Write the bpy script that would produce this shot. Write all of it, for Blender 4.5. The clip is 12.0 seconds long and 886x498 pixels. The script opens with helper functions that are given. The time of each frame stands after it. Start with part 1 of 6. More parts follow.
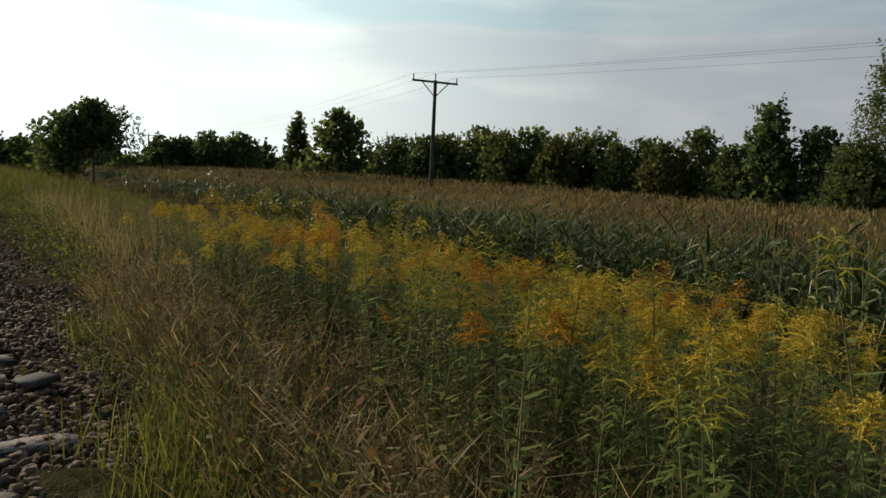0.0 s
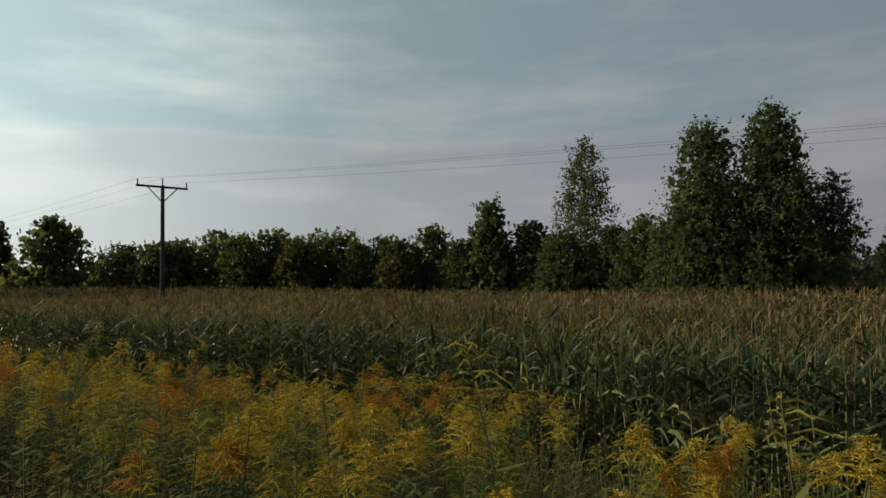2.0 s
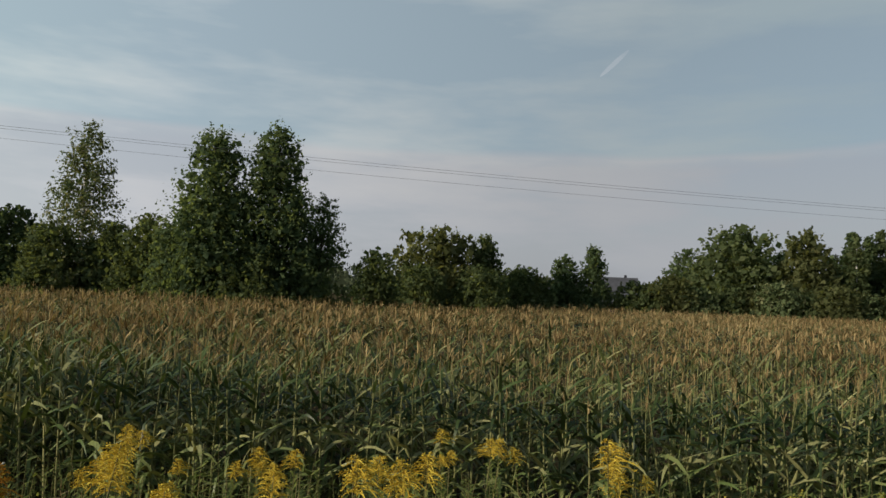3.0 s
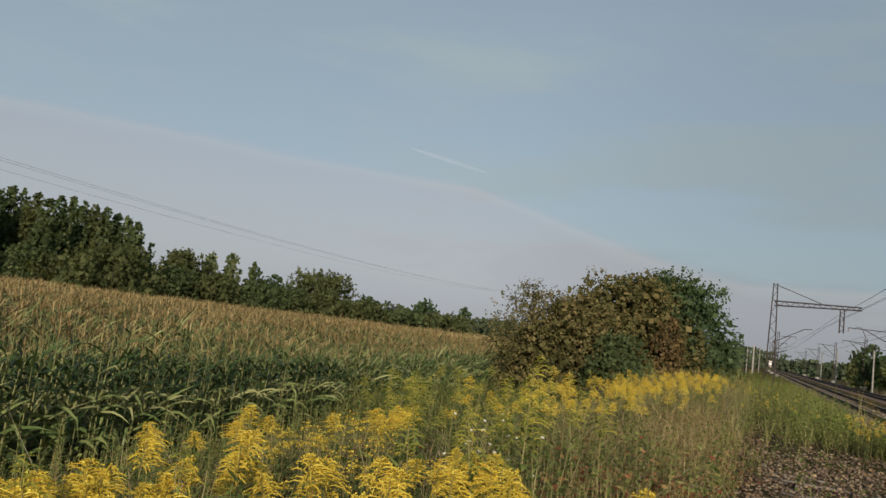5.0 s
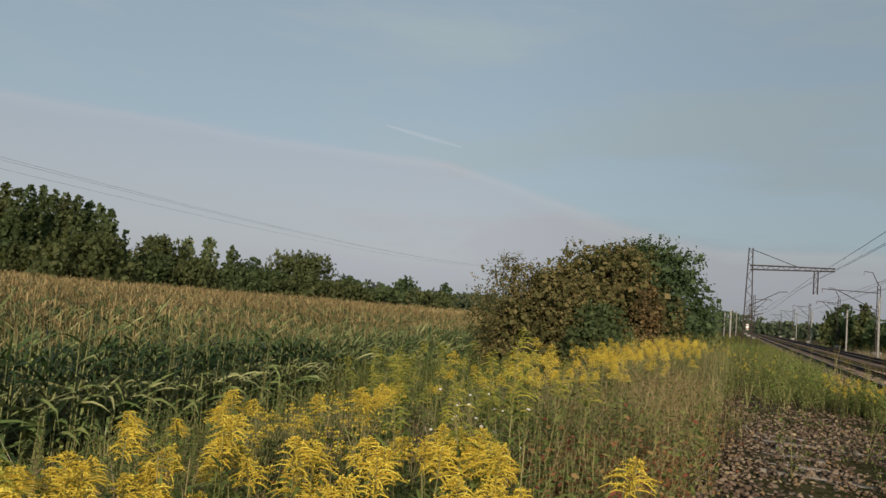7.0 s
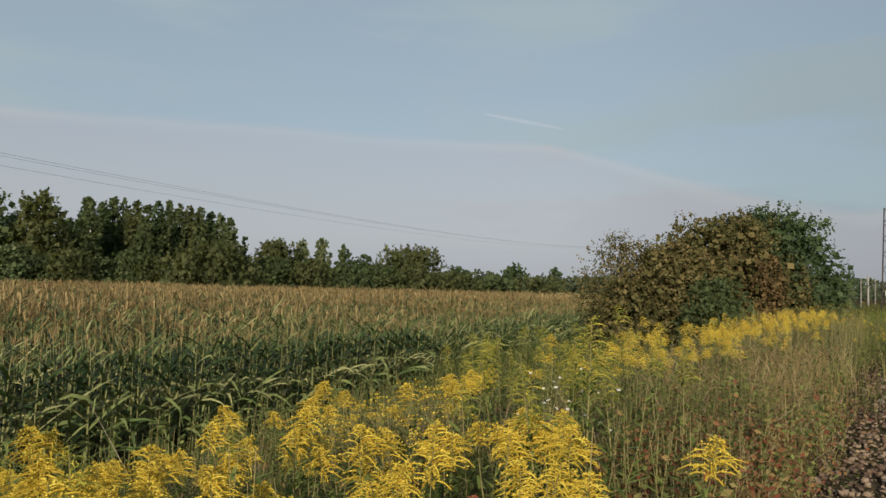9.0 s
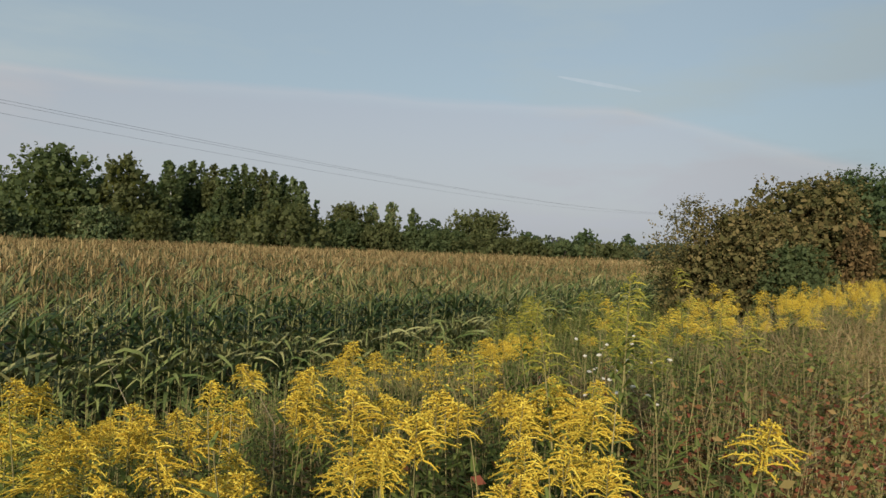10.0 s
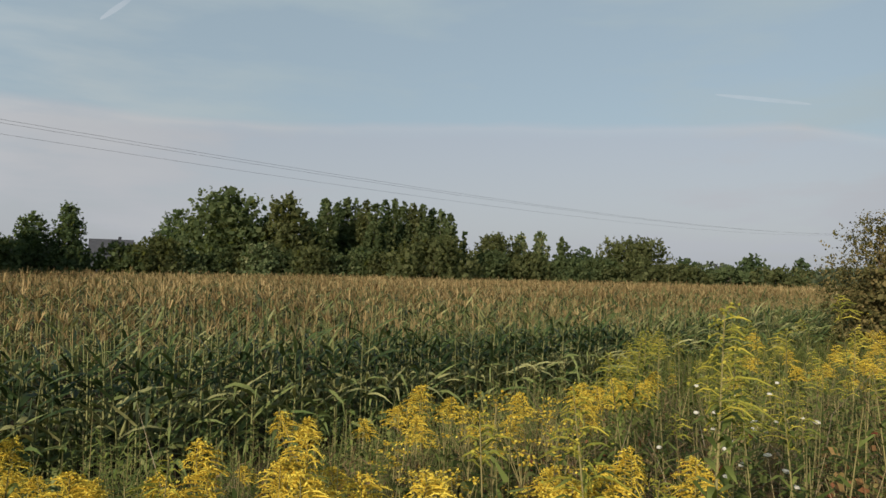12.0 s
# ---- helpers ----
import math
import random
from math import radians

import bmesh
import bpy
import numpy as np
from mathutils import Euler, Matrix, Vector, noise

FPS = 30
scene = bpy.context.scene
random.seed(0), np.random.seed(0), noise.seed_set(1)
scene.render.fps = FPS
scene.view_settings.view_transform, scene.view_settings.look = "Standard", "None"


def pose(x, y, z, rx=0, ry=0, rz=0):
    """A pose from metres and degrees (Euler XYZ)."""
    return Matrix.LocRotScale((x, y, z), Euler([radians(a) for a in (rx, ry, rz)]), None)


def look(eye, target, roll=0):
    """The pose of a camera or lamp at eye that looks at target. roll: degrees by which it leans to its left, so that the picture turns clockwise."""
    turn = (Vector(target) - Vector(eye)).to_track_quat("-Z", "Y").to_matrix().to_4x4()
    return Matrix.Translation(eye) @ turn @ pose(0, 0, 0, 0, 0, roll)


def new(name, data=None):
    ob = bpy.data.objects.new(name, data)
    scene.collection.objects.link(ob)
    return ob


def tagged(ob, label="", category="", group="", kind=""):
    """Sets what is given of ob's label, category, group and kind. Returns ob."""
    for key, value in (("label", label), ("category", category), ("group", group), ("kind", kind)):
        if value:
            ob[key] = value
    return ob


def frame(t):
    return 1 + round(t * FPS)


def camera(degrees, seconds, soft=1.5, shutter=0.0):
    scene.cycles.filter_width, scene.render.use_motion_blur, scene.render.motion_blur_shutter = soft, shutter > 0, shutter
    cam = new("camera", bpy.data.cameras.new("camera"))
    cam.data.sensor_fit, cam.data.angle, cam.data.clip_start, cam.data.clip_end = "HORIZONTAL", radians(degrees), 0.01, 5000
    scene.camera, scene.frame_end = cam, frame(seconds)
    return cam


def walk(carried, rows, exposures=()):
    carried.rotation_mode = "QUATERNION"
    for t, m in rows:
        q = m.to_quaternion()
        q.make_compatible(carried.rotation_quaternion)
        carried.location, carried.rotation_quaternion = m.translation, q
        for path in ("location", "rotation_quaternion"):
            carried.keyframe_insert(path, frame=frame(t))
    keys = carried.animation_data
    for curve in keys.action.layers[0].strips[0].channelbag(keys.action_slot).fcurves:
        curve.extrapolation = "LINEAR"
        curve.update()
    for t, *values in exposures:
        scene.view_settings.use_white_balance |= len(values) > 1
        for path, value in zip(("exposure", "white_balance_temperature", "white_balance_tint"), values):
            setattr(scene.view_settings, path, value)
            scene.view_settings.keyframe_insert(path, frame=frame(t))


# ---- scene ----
cam = camera(64.58, 12.0)

# seconds, eye x y z, heading (from +x towards +y), climb, lean
PATH = [
    (0.0, 0.080, 0.013, 1.497, 146.82, -5.69, 2.64),
    (0.3, 0.000, -0.076, 1.507, 156.51, -3.30, 2.50),
    (0.5, -0.000, 0.000, 1.500, 158.01, -2.95, 3.40),
    (1.0, 0.048, 0.042, 1.538, 156.28, -1.24, 2.12),
    (1.5, 0.124, 0.146, 1.545, 146.63, 0.07, 0.90),
    (2.0, 0.275, 0.280, 1.579, 126.61, 2.72, -0.93),
    (2.2, 0.364, 0.310, 1.583, 120.53, 2.95, -1.73),
    (2.5, 0.651, 0.388, 1.606, 112.22, 2.95, 0.49),
    (2.7, 0.868, 0.471, 1.641, 103.40, 3.64, 1.60),
    (4.3, 1.569, 0.448, 1.549, 34.97, 5.78, 6.95),
    (4.5, 1.606, 0.458, 1.545, 31.32, 6.49, 7.42),
    (5.0, 1.609, 0.433, 1.544, 24.91, 6.14, 7.10),
    (5.5, 1.622, 0.403, 1.551, 17.37, 5.19, 5.70),
    (6.0, 1.642, 0.412, 1.548, 15.72, 4.95, 5.35),
    (6.5, 1.650, 0.448, 1.544, 21.38, 4.71, 5.51),
    (6.7, 1.666, 0.470, 1.542, 22.87, 4.77, 5.09),
    (8.3, 1.623, 0.372, 1.549, 22.20, 2.16, 4.41),
    (8.5, 1.681, 0.369, 1.540, 25.60, 2.64, 3.39),
    (9.0, 1.864, 0.309, 1.522, 31.72, 2.95, 1.44),
    (9.5, 2.066, 0.298, 1.473, 32.27, 0.35, 1.39),
    (10.0, 2.354, 0.335, 1.466, 37.39, -0.07, 2.23),
    (10.5, 2.591, 0.312, 1.450, 42.80, -1.89, -0.74),
    (11.0, 2.816, 0.279, 1.457, 54.21, -2.06, 0.02),
    (11.3, 2.915, 0.303, 1.442, 55.05, -1.36, 1.34),
    (11.5, 3.014, 0.364, 1.433, 54.46, 0.53, 1.62),
    (12.0, 3.283, 0.501, 1.456, 49.82, 2.03, 1.23),
]


def aim(x, y, z, heading, climb, lean):
    h, c = radians(heading), radians(climb)
    eye = Vector((x, y, z))
    return look(eye, eye + Vector((math.cos(h) * math.cos(c), math.sin(h) * math.cos(c), math.sin(c))), lean)


walk(cam, [(t, aim(*rest)) for t, *rest in PATH],
     exposures=[(0.0, -0.25), (0.3, -0.88), (1.0, -1.02), (1.5, -0.95), (2.0, -0.63), (2.7, -0.06), (4.3, 0.15), (8.3, 0.2), (9.5, 0.27), (10.5, 0.32), (11.5, 0.32), (12.0, 0.28)])

# ---- sky and sun ----
SUN_AZ, SUN_EL = 199.0, 19.0
world = bpy.data.worlds.new("sky")
scene.world = world
world.use_nodes = True
wn, wl = world.node_tree.nodes, world.node_tree.links
wn.clear()
w_out = wn.new("ShaderNodeOutputWorld")
w_bg = wn.new("ShaderNodeBackground")
w_sky = wn.new("ShaderNodeTexSky")
w_sky.sky_type = "NISHITA"
w_sky.sun_disc = False
w_sky.sun_elevation = radians(SUN_EL)
w_sky.sun_rotation = radians(90 - SUN_AZ)
w_sky.air_density, w_sky.dust_density, w_sky.ozone_density = 1.0, 2.0, 1.5
w_co = wn.new("ShaderNodeTexCoord")
w_map = wn.new("ShaderNodeMapping")
w_map.inputs["Scale"].default_value = (1.3, 1.3, 6.0)
w_noise = wn.new("ShaderNodeTexNoise")
w_noise.inputs["Scale"].default_value = 1.7
w_noise.inputs["Detail"].default_value = 5.0
w_noise.inputs["Roughness"].default_value = 0.55
w_ramp = wn.new("ShaderNodeValToRGB")
w_ramp.color_ramp.elements[0].position = 0.46
w_ramp.color_ramp.elements[1].position = 0.72
w_sep = wn.new("ShaderNodeSeparateXYZ")
w_low = wn.new("ShaderNodeMapRange")       # haze bank thins out upwards
w_low.inputs["From Min"].default_value = 0.02
w_low.inputs["From Max"].default_value = 0.27
w_low.inputs["To Min"].default_value = 0.9
w_low.inputs["To Max"].default_value = 0.72
w_low.interpolation_type = "SMOOTHSTEP"
w_add = wn.new("ShaderNodeMath")
w_add.operation = "MULTIPLY_ADD"
w_add.use_clamp = True
w_mix = wn.new("ShaderNodeMix")
w_mix.data_type = "RGBA"
w_bg.inputs["Strength"].default_value = 0.1
w_wob = wn.new("ShaderNodeMath")           # uneven upper edge of the haze bank
w_wob.operation = "MULTIPLY_ADD"
w_wob.inputs[1].default_value = 0.05
w_bank = wn.new("ShaderNodeMapRange")
w_bank.inputs["From Min"].default_value = 0.206
w_bank.inputs["From Max"].default_value = 0.236
w_bank.inputs["To Min"].default_value = 1.0
w_bank.inputs["To Max"].default_value = 0.0
w_bank.interpolation_type = "SMOOTHSTEP"
w_tone = wn.new("ShaderNodeMix")
w_tone.data_type = "RGBA"
w_tone.inputs["A"].default_value = (3.02, 3.76, 4.16, 1)
w_tone.inputs["B"].default_value = (3.46, 3.63, 3.95, 1)
wl.new(w_noise.outputs["Fac"], w_wob.inputs[0])
w_tilt = wn.new("ShaderNodeVectorMath")    # the bank stands higher towards the field
w_tilt.operation = "DOT_PRODUCT"
w_tilt.inputs[1].default_value = (0.94, -0.34, 0.0)
w_slope = wn.new("ShaderNodeMapRange")
w_slope.inputs["From Min"].default_value = 0.72
w_slope.inputs["From Max"].default_value = 0.93
w_slope.inputs["To Max"].default_value = 0.1
w_edge = wn.new("ShaderNodeMath")
wl.new(w_co.outputs["Generated"], w_tilt.inputs[0])
wl.new(w_tilt.outputs["Value"], w_slope.inputs["Value"])
wl.new(w_slope.outputs["Result"], w_edge.inputs[0])
wl.new(w_sep.outputs["Z"], w_edge.inputs[1])
wl.new(w_edge.outputs["Value"], w_wob.inputs[2])
wl.new(w_wob.outputs["Value"], w_bank.inputs["Value"])
wl.new(w_bank.outputs["Result"], w_tone.inputs["Factor"])
w_wisp = wn.new("ShaderNodeMix")           # brighter wisps of thin cloud
w_wisp.data_type = "RGBA"
w_wisp.inputs["B"].default_value = (4.75, 4.65, 4.55, 1)
w_thin = wn.new("ShaderNodeMath")
w_thin.operation = "MULTIPLY"
w_thin.inputs[1].default_value = 0.6
w_field = wn.new("ShaderNodeVectorMath")   # the wisps hang over the hedge side only
w_field.operation = "DOT_PRODUCT"
w_field.inputs[1].default_value = (math.cos(radians(118)), math.sin(radians(118)), 0.0)
w_where = wn.new("ShaderNodeMapRange")
w_where.inputs["From Min"].default_value = 0.55
w_where.inputs["From Max"].default_value = 0.85
w_some = wn.new("ShaderNodeMath")
w_some.operation = "MULTIPLY"
wl.new(w_co.outputs["Generated"], w_field.inputs[0])
wl.new(w_field.outputs["Value"], w_where.inputs["Value"])
wl.new(w_ramp.outputs["Color"], w_some.inputs[0])
wl.new(w_where.outputs["Result"], w_some.inputs[1])
wl.new(w_some.outputs["Value"], w_thin.inputs[0])
wl.new(w_thin.outputs["Value"], w_wisp.inputs["Factor"])
w_rim = wn.new("ShaderNodeValToRGB")       # lit upper rim of the haze bank
w_rim.color_ramp.elements[0].position, w_rim.color_ramp.elements[0].color = 0.05, (0, 0, 0, 1)
w_rim.color_ramp.elements[1].position, w_rim.color_ramp.elements[1].color = 0.45, (0.55, 0.55, 0.55, 1)
w_last = w_rim.color_ramp.elements.new(1.0)
w_last.color = (0, 0, 0, 1)
w_bright = wn.new("ShaderNodeMix")
w_bright.data_type = "RGBA"
w_bright.inputs["B"].default_value = (4.15, 4.1, 4.25, 1)
wl.new(w_bank.outputs["Result"], w_rim.inputs["Fac"])
wl.new(w_rim.outputs["Color"], w_bright.inputs["Factor"])
wl.new(w_tone.outputs["Result"], w_bright.inputs["A"])
wl.new(w_bright.outputs["Result"], w_wisp.inputs["A"])
w_bw = wn.new("ShaderNodeRGBToBW")         # thin veil takes the brightness of the sky behind it
w_veil = wn.new("ShaderNodeMix")
w_veil.data_type, w_veil.blend_type = "RGBA", "MULTIPLY"
w_veil.inputs["Factor"].default_value = 1.0
w_veil.inputs["B"].default_value = (0.93, 1.0, 1.02, 1)
w_half = wn.new("ShaderNodeMix")
w_half.data_type = "RGBA"
w_half.inputs["Factor"].default_value = 0.12
wl.new(w_sky.outputs["Color"], w_bw.inputs["Color"])
wl.new(w_bw.outputs["Val"], w_veil.inputs["A"])
w_dot = wn.new("ShaderNodeVectorMath")     # the veil is brighter on the sun's side
w_dot.operation = "DOT_PRODUCT"
w_dot.inputs[1].default_value = (math.cos(radians(SUN_AZ)), math.sin(radians(SUN_AZ)), 0.25)
w_side = wn.new("ShaderNodeMapRange")
w_side.inputs["From Min"].default_value = -0.45
w_side.inputs["From Max"].default_value = 1.0
w_side.inputs["To Min"].default_value = 1.06
w_side.inputs["To Max"].default_value = 2.1
w_lit = wn.new("ShaderNodeVectorMath")
w_lit.operation = "SCALE"
wl.new(w_co.outputs["Generated"], w_dot.inputs[0])
wl.new(w_dot.outputs["Value"], w_side.inputs["Value"])
wl.new(w_wisp.outputs["Result"], w_lit.inputs[0])
w_near = wn.new("ShaderNodeMapRange")      # glow round the sun
w_near.inputs["From Min"].default_value = 0.4
w_near.inputs["From Max"].default_value = 0.88
w_near.inputs["To Max"].default_value = 1.55
w_near.interpolation_type = "SMOOTHSTEP"
w_sum = wn.new("ShaderNodeMath")
wl.new(w_dot.outputs["Value"], w_near.inputs["Value"])
wl.new(w_side.outputs["Result"], w_sum.inputs[0])
wl.new(w_near.outputs["Result"], w_sum.inputs[1])
w_ease = wn.new("ShaderNodeMapRange")      # the veil thins out along the railway
w_ease.inputs["From Min"].default_value = 0.7
w_ease.inputs["From Max"].default_value = 1.0
w_ease.inputs["To Min"].default_value = 1.0
w_ease.inputs["To Max"].default_value = 0.8
w_ease.interpolation_type = "SMOOTHSTEP"
w_all = wn.new("ShaderNodeMath")
w_all.operation = "MULTIPLY"
wl.new(w_tilt.outputs["Value"], w_ease.inputs["Value"])
wl.new(w_sum.outputs["Value"], w_all.inputs[0])
wl.new(w_ease.outputs["Result"], w_all.inputs[1])
wl.new(w_all.outputs["Value"], w_lit.inputs["Scale"])
w_warm = wn.new("ShaderNodeMix")           # the veil loses its blue towards the sun
w_warm.data_type, w_warm.blend_type = "RGBA", "MULTIPLY"
w_warm.inputs["B"].default_value = (0.97, 1.03, 0.91, 1)
w_fac = wn.new("ShaderNodeMapRange")
w_fac.inputs["From Min"].default_value = 0.1
w_fac.inputs["From Max"].default_value = 0.85
wl.new(w_dot.outputs["Value"], w_fac.inputs["Value"])
wl.new(w_fac.outputs["Result"], w_warm.inputs["Factor"])
wl.new(w_lit.outputs["Vector"], w_warm.inputs["A"])
wl.new(w_warm.outputs["Result"], w_half.inputs["A"])
wl.new(w_veil.outputs["Result"], w_half.inputs["B"])
wl.new(w_half.outputs["Result"], w_mix.inputs["B"])
wl.new(w_co.outputs["Generated"], w_map.inputs["Vector"])
wl.new(w_map.outputs["Vector"], w_noise.inputs["Vector"])
wl.new(w_noise.outputs["Fac"], w_ramp.inputs["Fac"])
wl.new(w_co.outputs["Generated"], w_sep.inputs["Vector"])
wl.new(w_sep.outputs["Z"], w_low.inputs["Value"])
wl.new(w_ramp.outputs["Color"], w_add.inputs[0])
w_add.inputs[1].default_value = 0.45
wl.new(w_low.outputs["Result"], w_add.inputs[2])
w_zen = wn.new("ShaderNodeMapRange")       # clear blue overhead, above the haze
w_zen.inputs["From Min"].default_value = 0.42
w_zen.inputs["From Max"].default_value = 0.75
w_zen.inputs["To Min"].default_value = 1.0
w_zen.inputs["To Max"].default_value = 0.1
w_open = wn.new("ShaderNodeMath")
w_open.operation = "MULTIPLY"
wl.new(w_sep.outputs["Z"], w_zen.inputs["Value"])
wl.new(w_add.outputs["Value"], w_open.inputs[0])
wl.new(w_zen.outputs["Result"], w_open.inputs[1])
wl.new(w_open.outputs["Value"], w_mix.inputs["Factor"])
wl.new(w_sky.outputs["Color"], w_mix.inputs["A"])
wl.new(w_mix.outputs["Result"], w_bg.inputs["Color"])
wl.new(w_bg.outputs["Background"], w_out.inputs["Surface"])

sun_data = bpy.data.lights.new("sun", "SUN")
sun_data.energy = 5.0
sun_data.angle = radians(0.6)
sun_data.color = (1.0, 0.86, 0.68)
sun = new("sun", sun_data)
_a, _e = radians(SUN_AZ), radians(SUN_EL)
sun.matrix_world = look((60 * math.cos(_a), 60 * math.sin(_a), 60 * math.tan(_e)), (0, 0, 0))


# ---- materials ----
def material(name, rough=0.8, metal=0.0):
    m = bpy.data.materials.new(name)
    m.use_nodes = True
    n, l = m.node_tree.nodes, m.node_tree.links
    b = n["Principled BSDF"]
    b.inputs["Roughness"].default_value = rough
    b.inputs["Metallic"].default_value = metal
    b.inputs["Specular IOR Level"].default_value = 0.2
    return m, n, l, b


def ramp(n, stops):
    r = n.new("ShaderNodeValToRGB")
    e = r.color_ramp.elements
    while len(e) < len(stops):
        e.new(0.5)
    for i, (p, c) in enumerate(stops):
        e[i].position, e[i].color = p, (*c, 1)
    return r


def noisy(n, l, scale, detail=4.0, vec=None):
    t = n.new("ShaderNodeTexNoise")
    t.inputs["Scale"].default_value = scale
    t.inputs["Detail"].default_value = detail
    if vec is None:
        c = n.new("ShaderNodeTexCoord")
        vec = c.outputs["Object"]
    l.new(vec, t.inputs["Vector"])
    return t


def leafy(name, stops, rough=0.55, see=0.35, spread=0.35, patch=0.15, shine=0.06):
    """Foliage: colour by piece and by broad patches, light coming through from behind."""
    m, n, l, b = material(name, rough)
    b.inputs["Specular IOR Level"].default_value = shine
    g = n.new("ShaderNodeNewGeometry")
    t = noisy(n, l, patch)
    mix = n.new("ShaderNodeMath")
    mix.operation = "MULTIPLY_ADD"
    l.new(g.outputs["Random Per Island"], mix.inputs[0])
    mix.inputs[1].default_value = spread
    l.new(t.outputs["Fac"], mix.inputs[2])
    sub = n.new("ShaderNodeMath")
    sub.operation = "SUBTRACT"
    l.new(mix.outputs[0], sub.inputs[0])
    sub.inputs[1].default_value = spread / 2
    r = ramp(n, stops)
    l.new(sub.outputs[0], r.inputs["Fac"])
    l.new(r.outputs["Color"], b.inputs["Base Color"])
    tr = n.new("ShaderNodeBsdfTranslucent")
    warm = n.new("ShaderNodeMix")
    warm.data_type, warm.blend_type = "RGBA", "MULTIPLY"
    warm.inputs["Factor"].default_value = 1.0
    l.new(r.outputs["Color"], warm.inputs["A"])
    warm.inputs["B"].default_value = (1.25, 1.15, 0.6, 1)
    l.new(warm.outputs["Result"], tr.inputs["Color"])
    ms = n.new("ShaderNodeMixShader")
    ms.inputs["Fac"].default_value = see
    l.new(b.outputs["BSDF"], ms.inputs[1])
    l.new(tr.outputs["BSDF"], ms.inputs[2])
    l.new(ms.outputs["Shader"], n["Material Output"].inputs["Surface"])
    return m


def rough_stuff(name, stops, scale=8.0, fine=60.0, rough=0.9, bump=0.4, metal=0.0, rand=0.0):
    """Stone, wood, rust, concrete: two scales of colour, fine relief."""
    m, n, l, b = material(name, rough, metal)
    t1 = noisy(n, l, scale)
    t2 = noisy(n, l, fine, 3.0)
    mx = n.new("ShaderNodeMath")
    mx.operation = "MULTIPLY_ADD"
    l.new(t2.outputs["Fac"], mx.inputs[0])
    mx.inputs[1].default_value = 0.5
    l.new(t1.outputs["Fac"], mx.inputs[2])
    sh = n.new("ShaderNodeMath")
    sh.operation = "SUBTRACT"
    l.new(mx.outputs[0], sh.inputs[0])
    sh.inputs[1].default_value = 0.25
    last = sh
    if rand:
        g = n.new("ShaderNodeNewGeometry")
        o = n.new("ShaderNodeObjectInfo")
        s = n.new("ShaderNodeMath")
        s.operation = "ADD"
        l.new(g.outputs["Random Per Island"], s.inputs[0])
        l.new(o.outputs["Random"], s.inputs[1])
        k = n.new("ShaderNodeMath")
        k.operation = "MULTIPLY_ADD"
        l.new(s.outputs[0], k.inputs[0])
        k.inputs[1].default_value = rand
        l.new(sh.outputs[0], k.inputs[2])
        f = n.new("ShaderNodeMath")
        f.operation = "SUBTRACT"
        l.new(k.outputs[0], f.inputs[0])
        f.inputs[1].default_value = rand * 0.9
        last = f
    r = ramp(n, stops)
    l.new(last.outputs[0], r.inputs["Fac"])
    l.new(r.outputs["Color"], b.inputs["Base Color"])
    bp = n.new("ShaderNodeBump")
    bp.inputs["Strength"].default_value = bump
    bp.inputs["Distance"].default_value = 0.02
    l.new(t2.outputs["Fac"], bp.inputs["Height"])
    l.new(bp.outputs["Normal"], b.inputs["Normal"])
    return m


CORN_LEAF = leafy("corn_leaf", [(0.1, (0.025, 0.042, 0.014)), (0.5, (0.078, 0.112, 0.036)), (0.85, (0.155, 0.18, 0.064)), (1.0, (0.245, 0.245, 0.11))], 0.45, 0.18, 1.2, 0.25, 0.2)
CORN_STALK = leafy("corn_stalk", [(0.3, (0.085, 0.1, 0.036)), (0.7, (0.205, 0.197, 0.086))], 0.5, 0.0, 0.6, 0.4)
CORN_TASSEL = leafy("corn_tassel", [(0.25, (0.125, 0.086, 0.04)), (0.6, (0.275, 0.197, 0.092)), (0.9, (0.41, 0.315, 0.16))], 0.8, 0.2, 0.7, 0.12)
GOLD = leafy("goldenrod_flower", [(0.15, (0.32, 0.2, 0.022)), (0.5, (0.485, 0.355, 0.046)), (0.85, (0.6, 0.485, 0.085))], 0.85, 0.2, 0.7, 0.8)
GOLD_GREEN = leafy("goldenrod_bud", [(0.2, (0.14, 0.155, 0.032)), (0.55, (0.26, 0.245, 0.042)), (0.9, (0.42, 0.35, 0.06))], 0.8, 0.25, 0.8, 0.8)
GOLD_BROWN = leafy("goldenrod_spent", [(0.2, (0.3, 0.125, 0.022)), (0.6, (0.46, 0.23, 0.03)), (0.9, (0.54, 0.32, 0.045))], 0.85, 0.26, 0.7, 0.6)
HERB = leafy("herb_leaf", [(0.15, (0.04, 0.055, 0.016)), (0.5, (0.1, 0.125, 0.036)), (0.85, (0.19, 0.21, 0.068))], 0.7, 0.36, 0.8, 0.5)
GOLD_LEAF = leafy("goldenrod_leaf", [(0.15, (0.052, 0.074, 0.02)), (0.5, (0.13, 0.168, 0.042)), (0.85, (0.245, 0.28, 0.08))], 0.6, 0.36, 0.8, 0.7)
HERB_STEM = leafy("herb_stem", [(0.2, (0.1, 0.098, 0.038)), (0.8, (0.24, 0.2, 0.09))], 0.8, 0.0, 0.6, 0.5)
DRY = leafy("dry_grass", [(0.15, (0.098, 0.074, 0.048)), (0.5, (0.202, 0.162, 0.11)), (0.85, (0.335, 0.28, 0.2))], 0.8, 0.42, 1.0, 0.7)
STRAW = leafy("pale_straw", [(0.2, (0.18, 0.125, 0.058)), (0.6, (0.29, 0.22, 0.11)), (0.9, (0.4, 0.32, 0.175))], 0.75, 0.25, 0.7, 0.5)
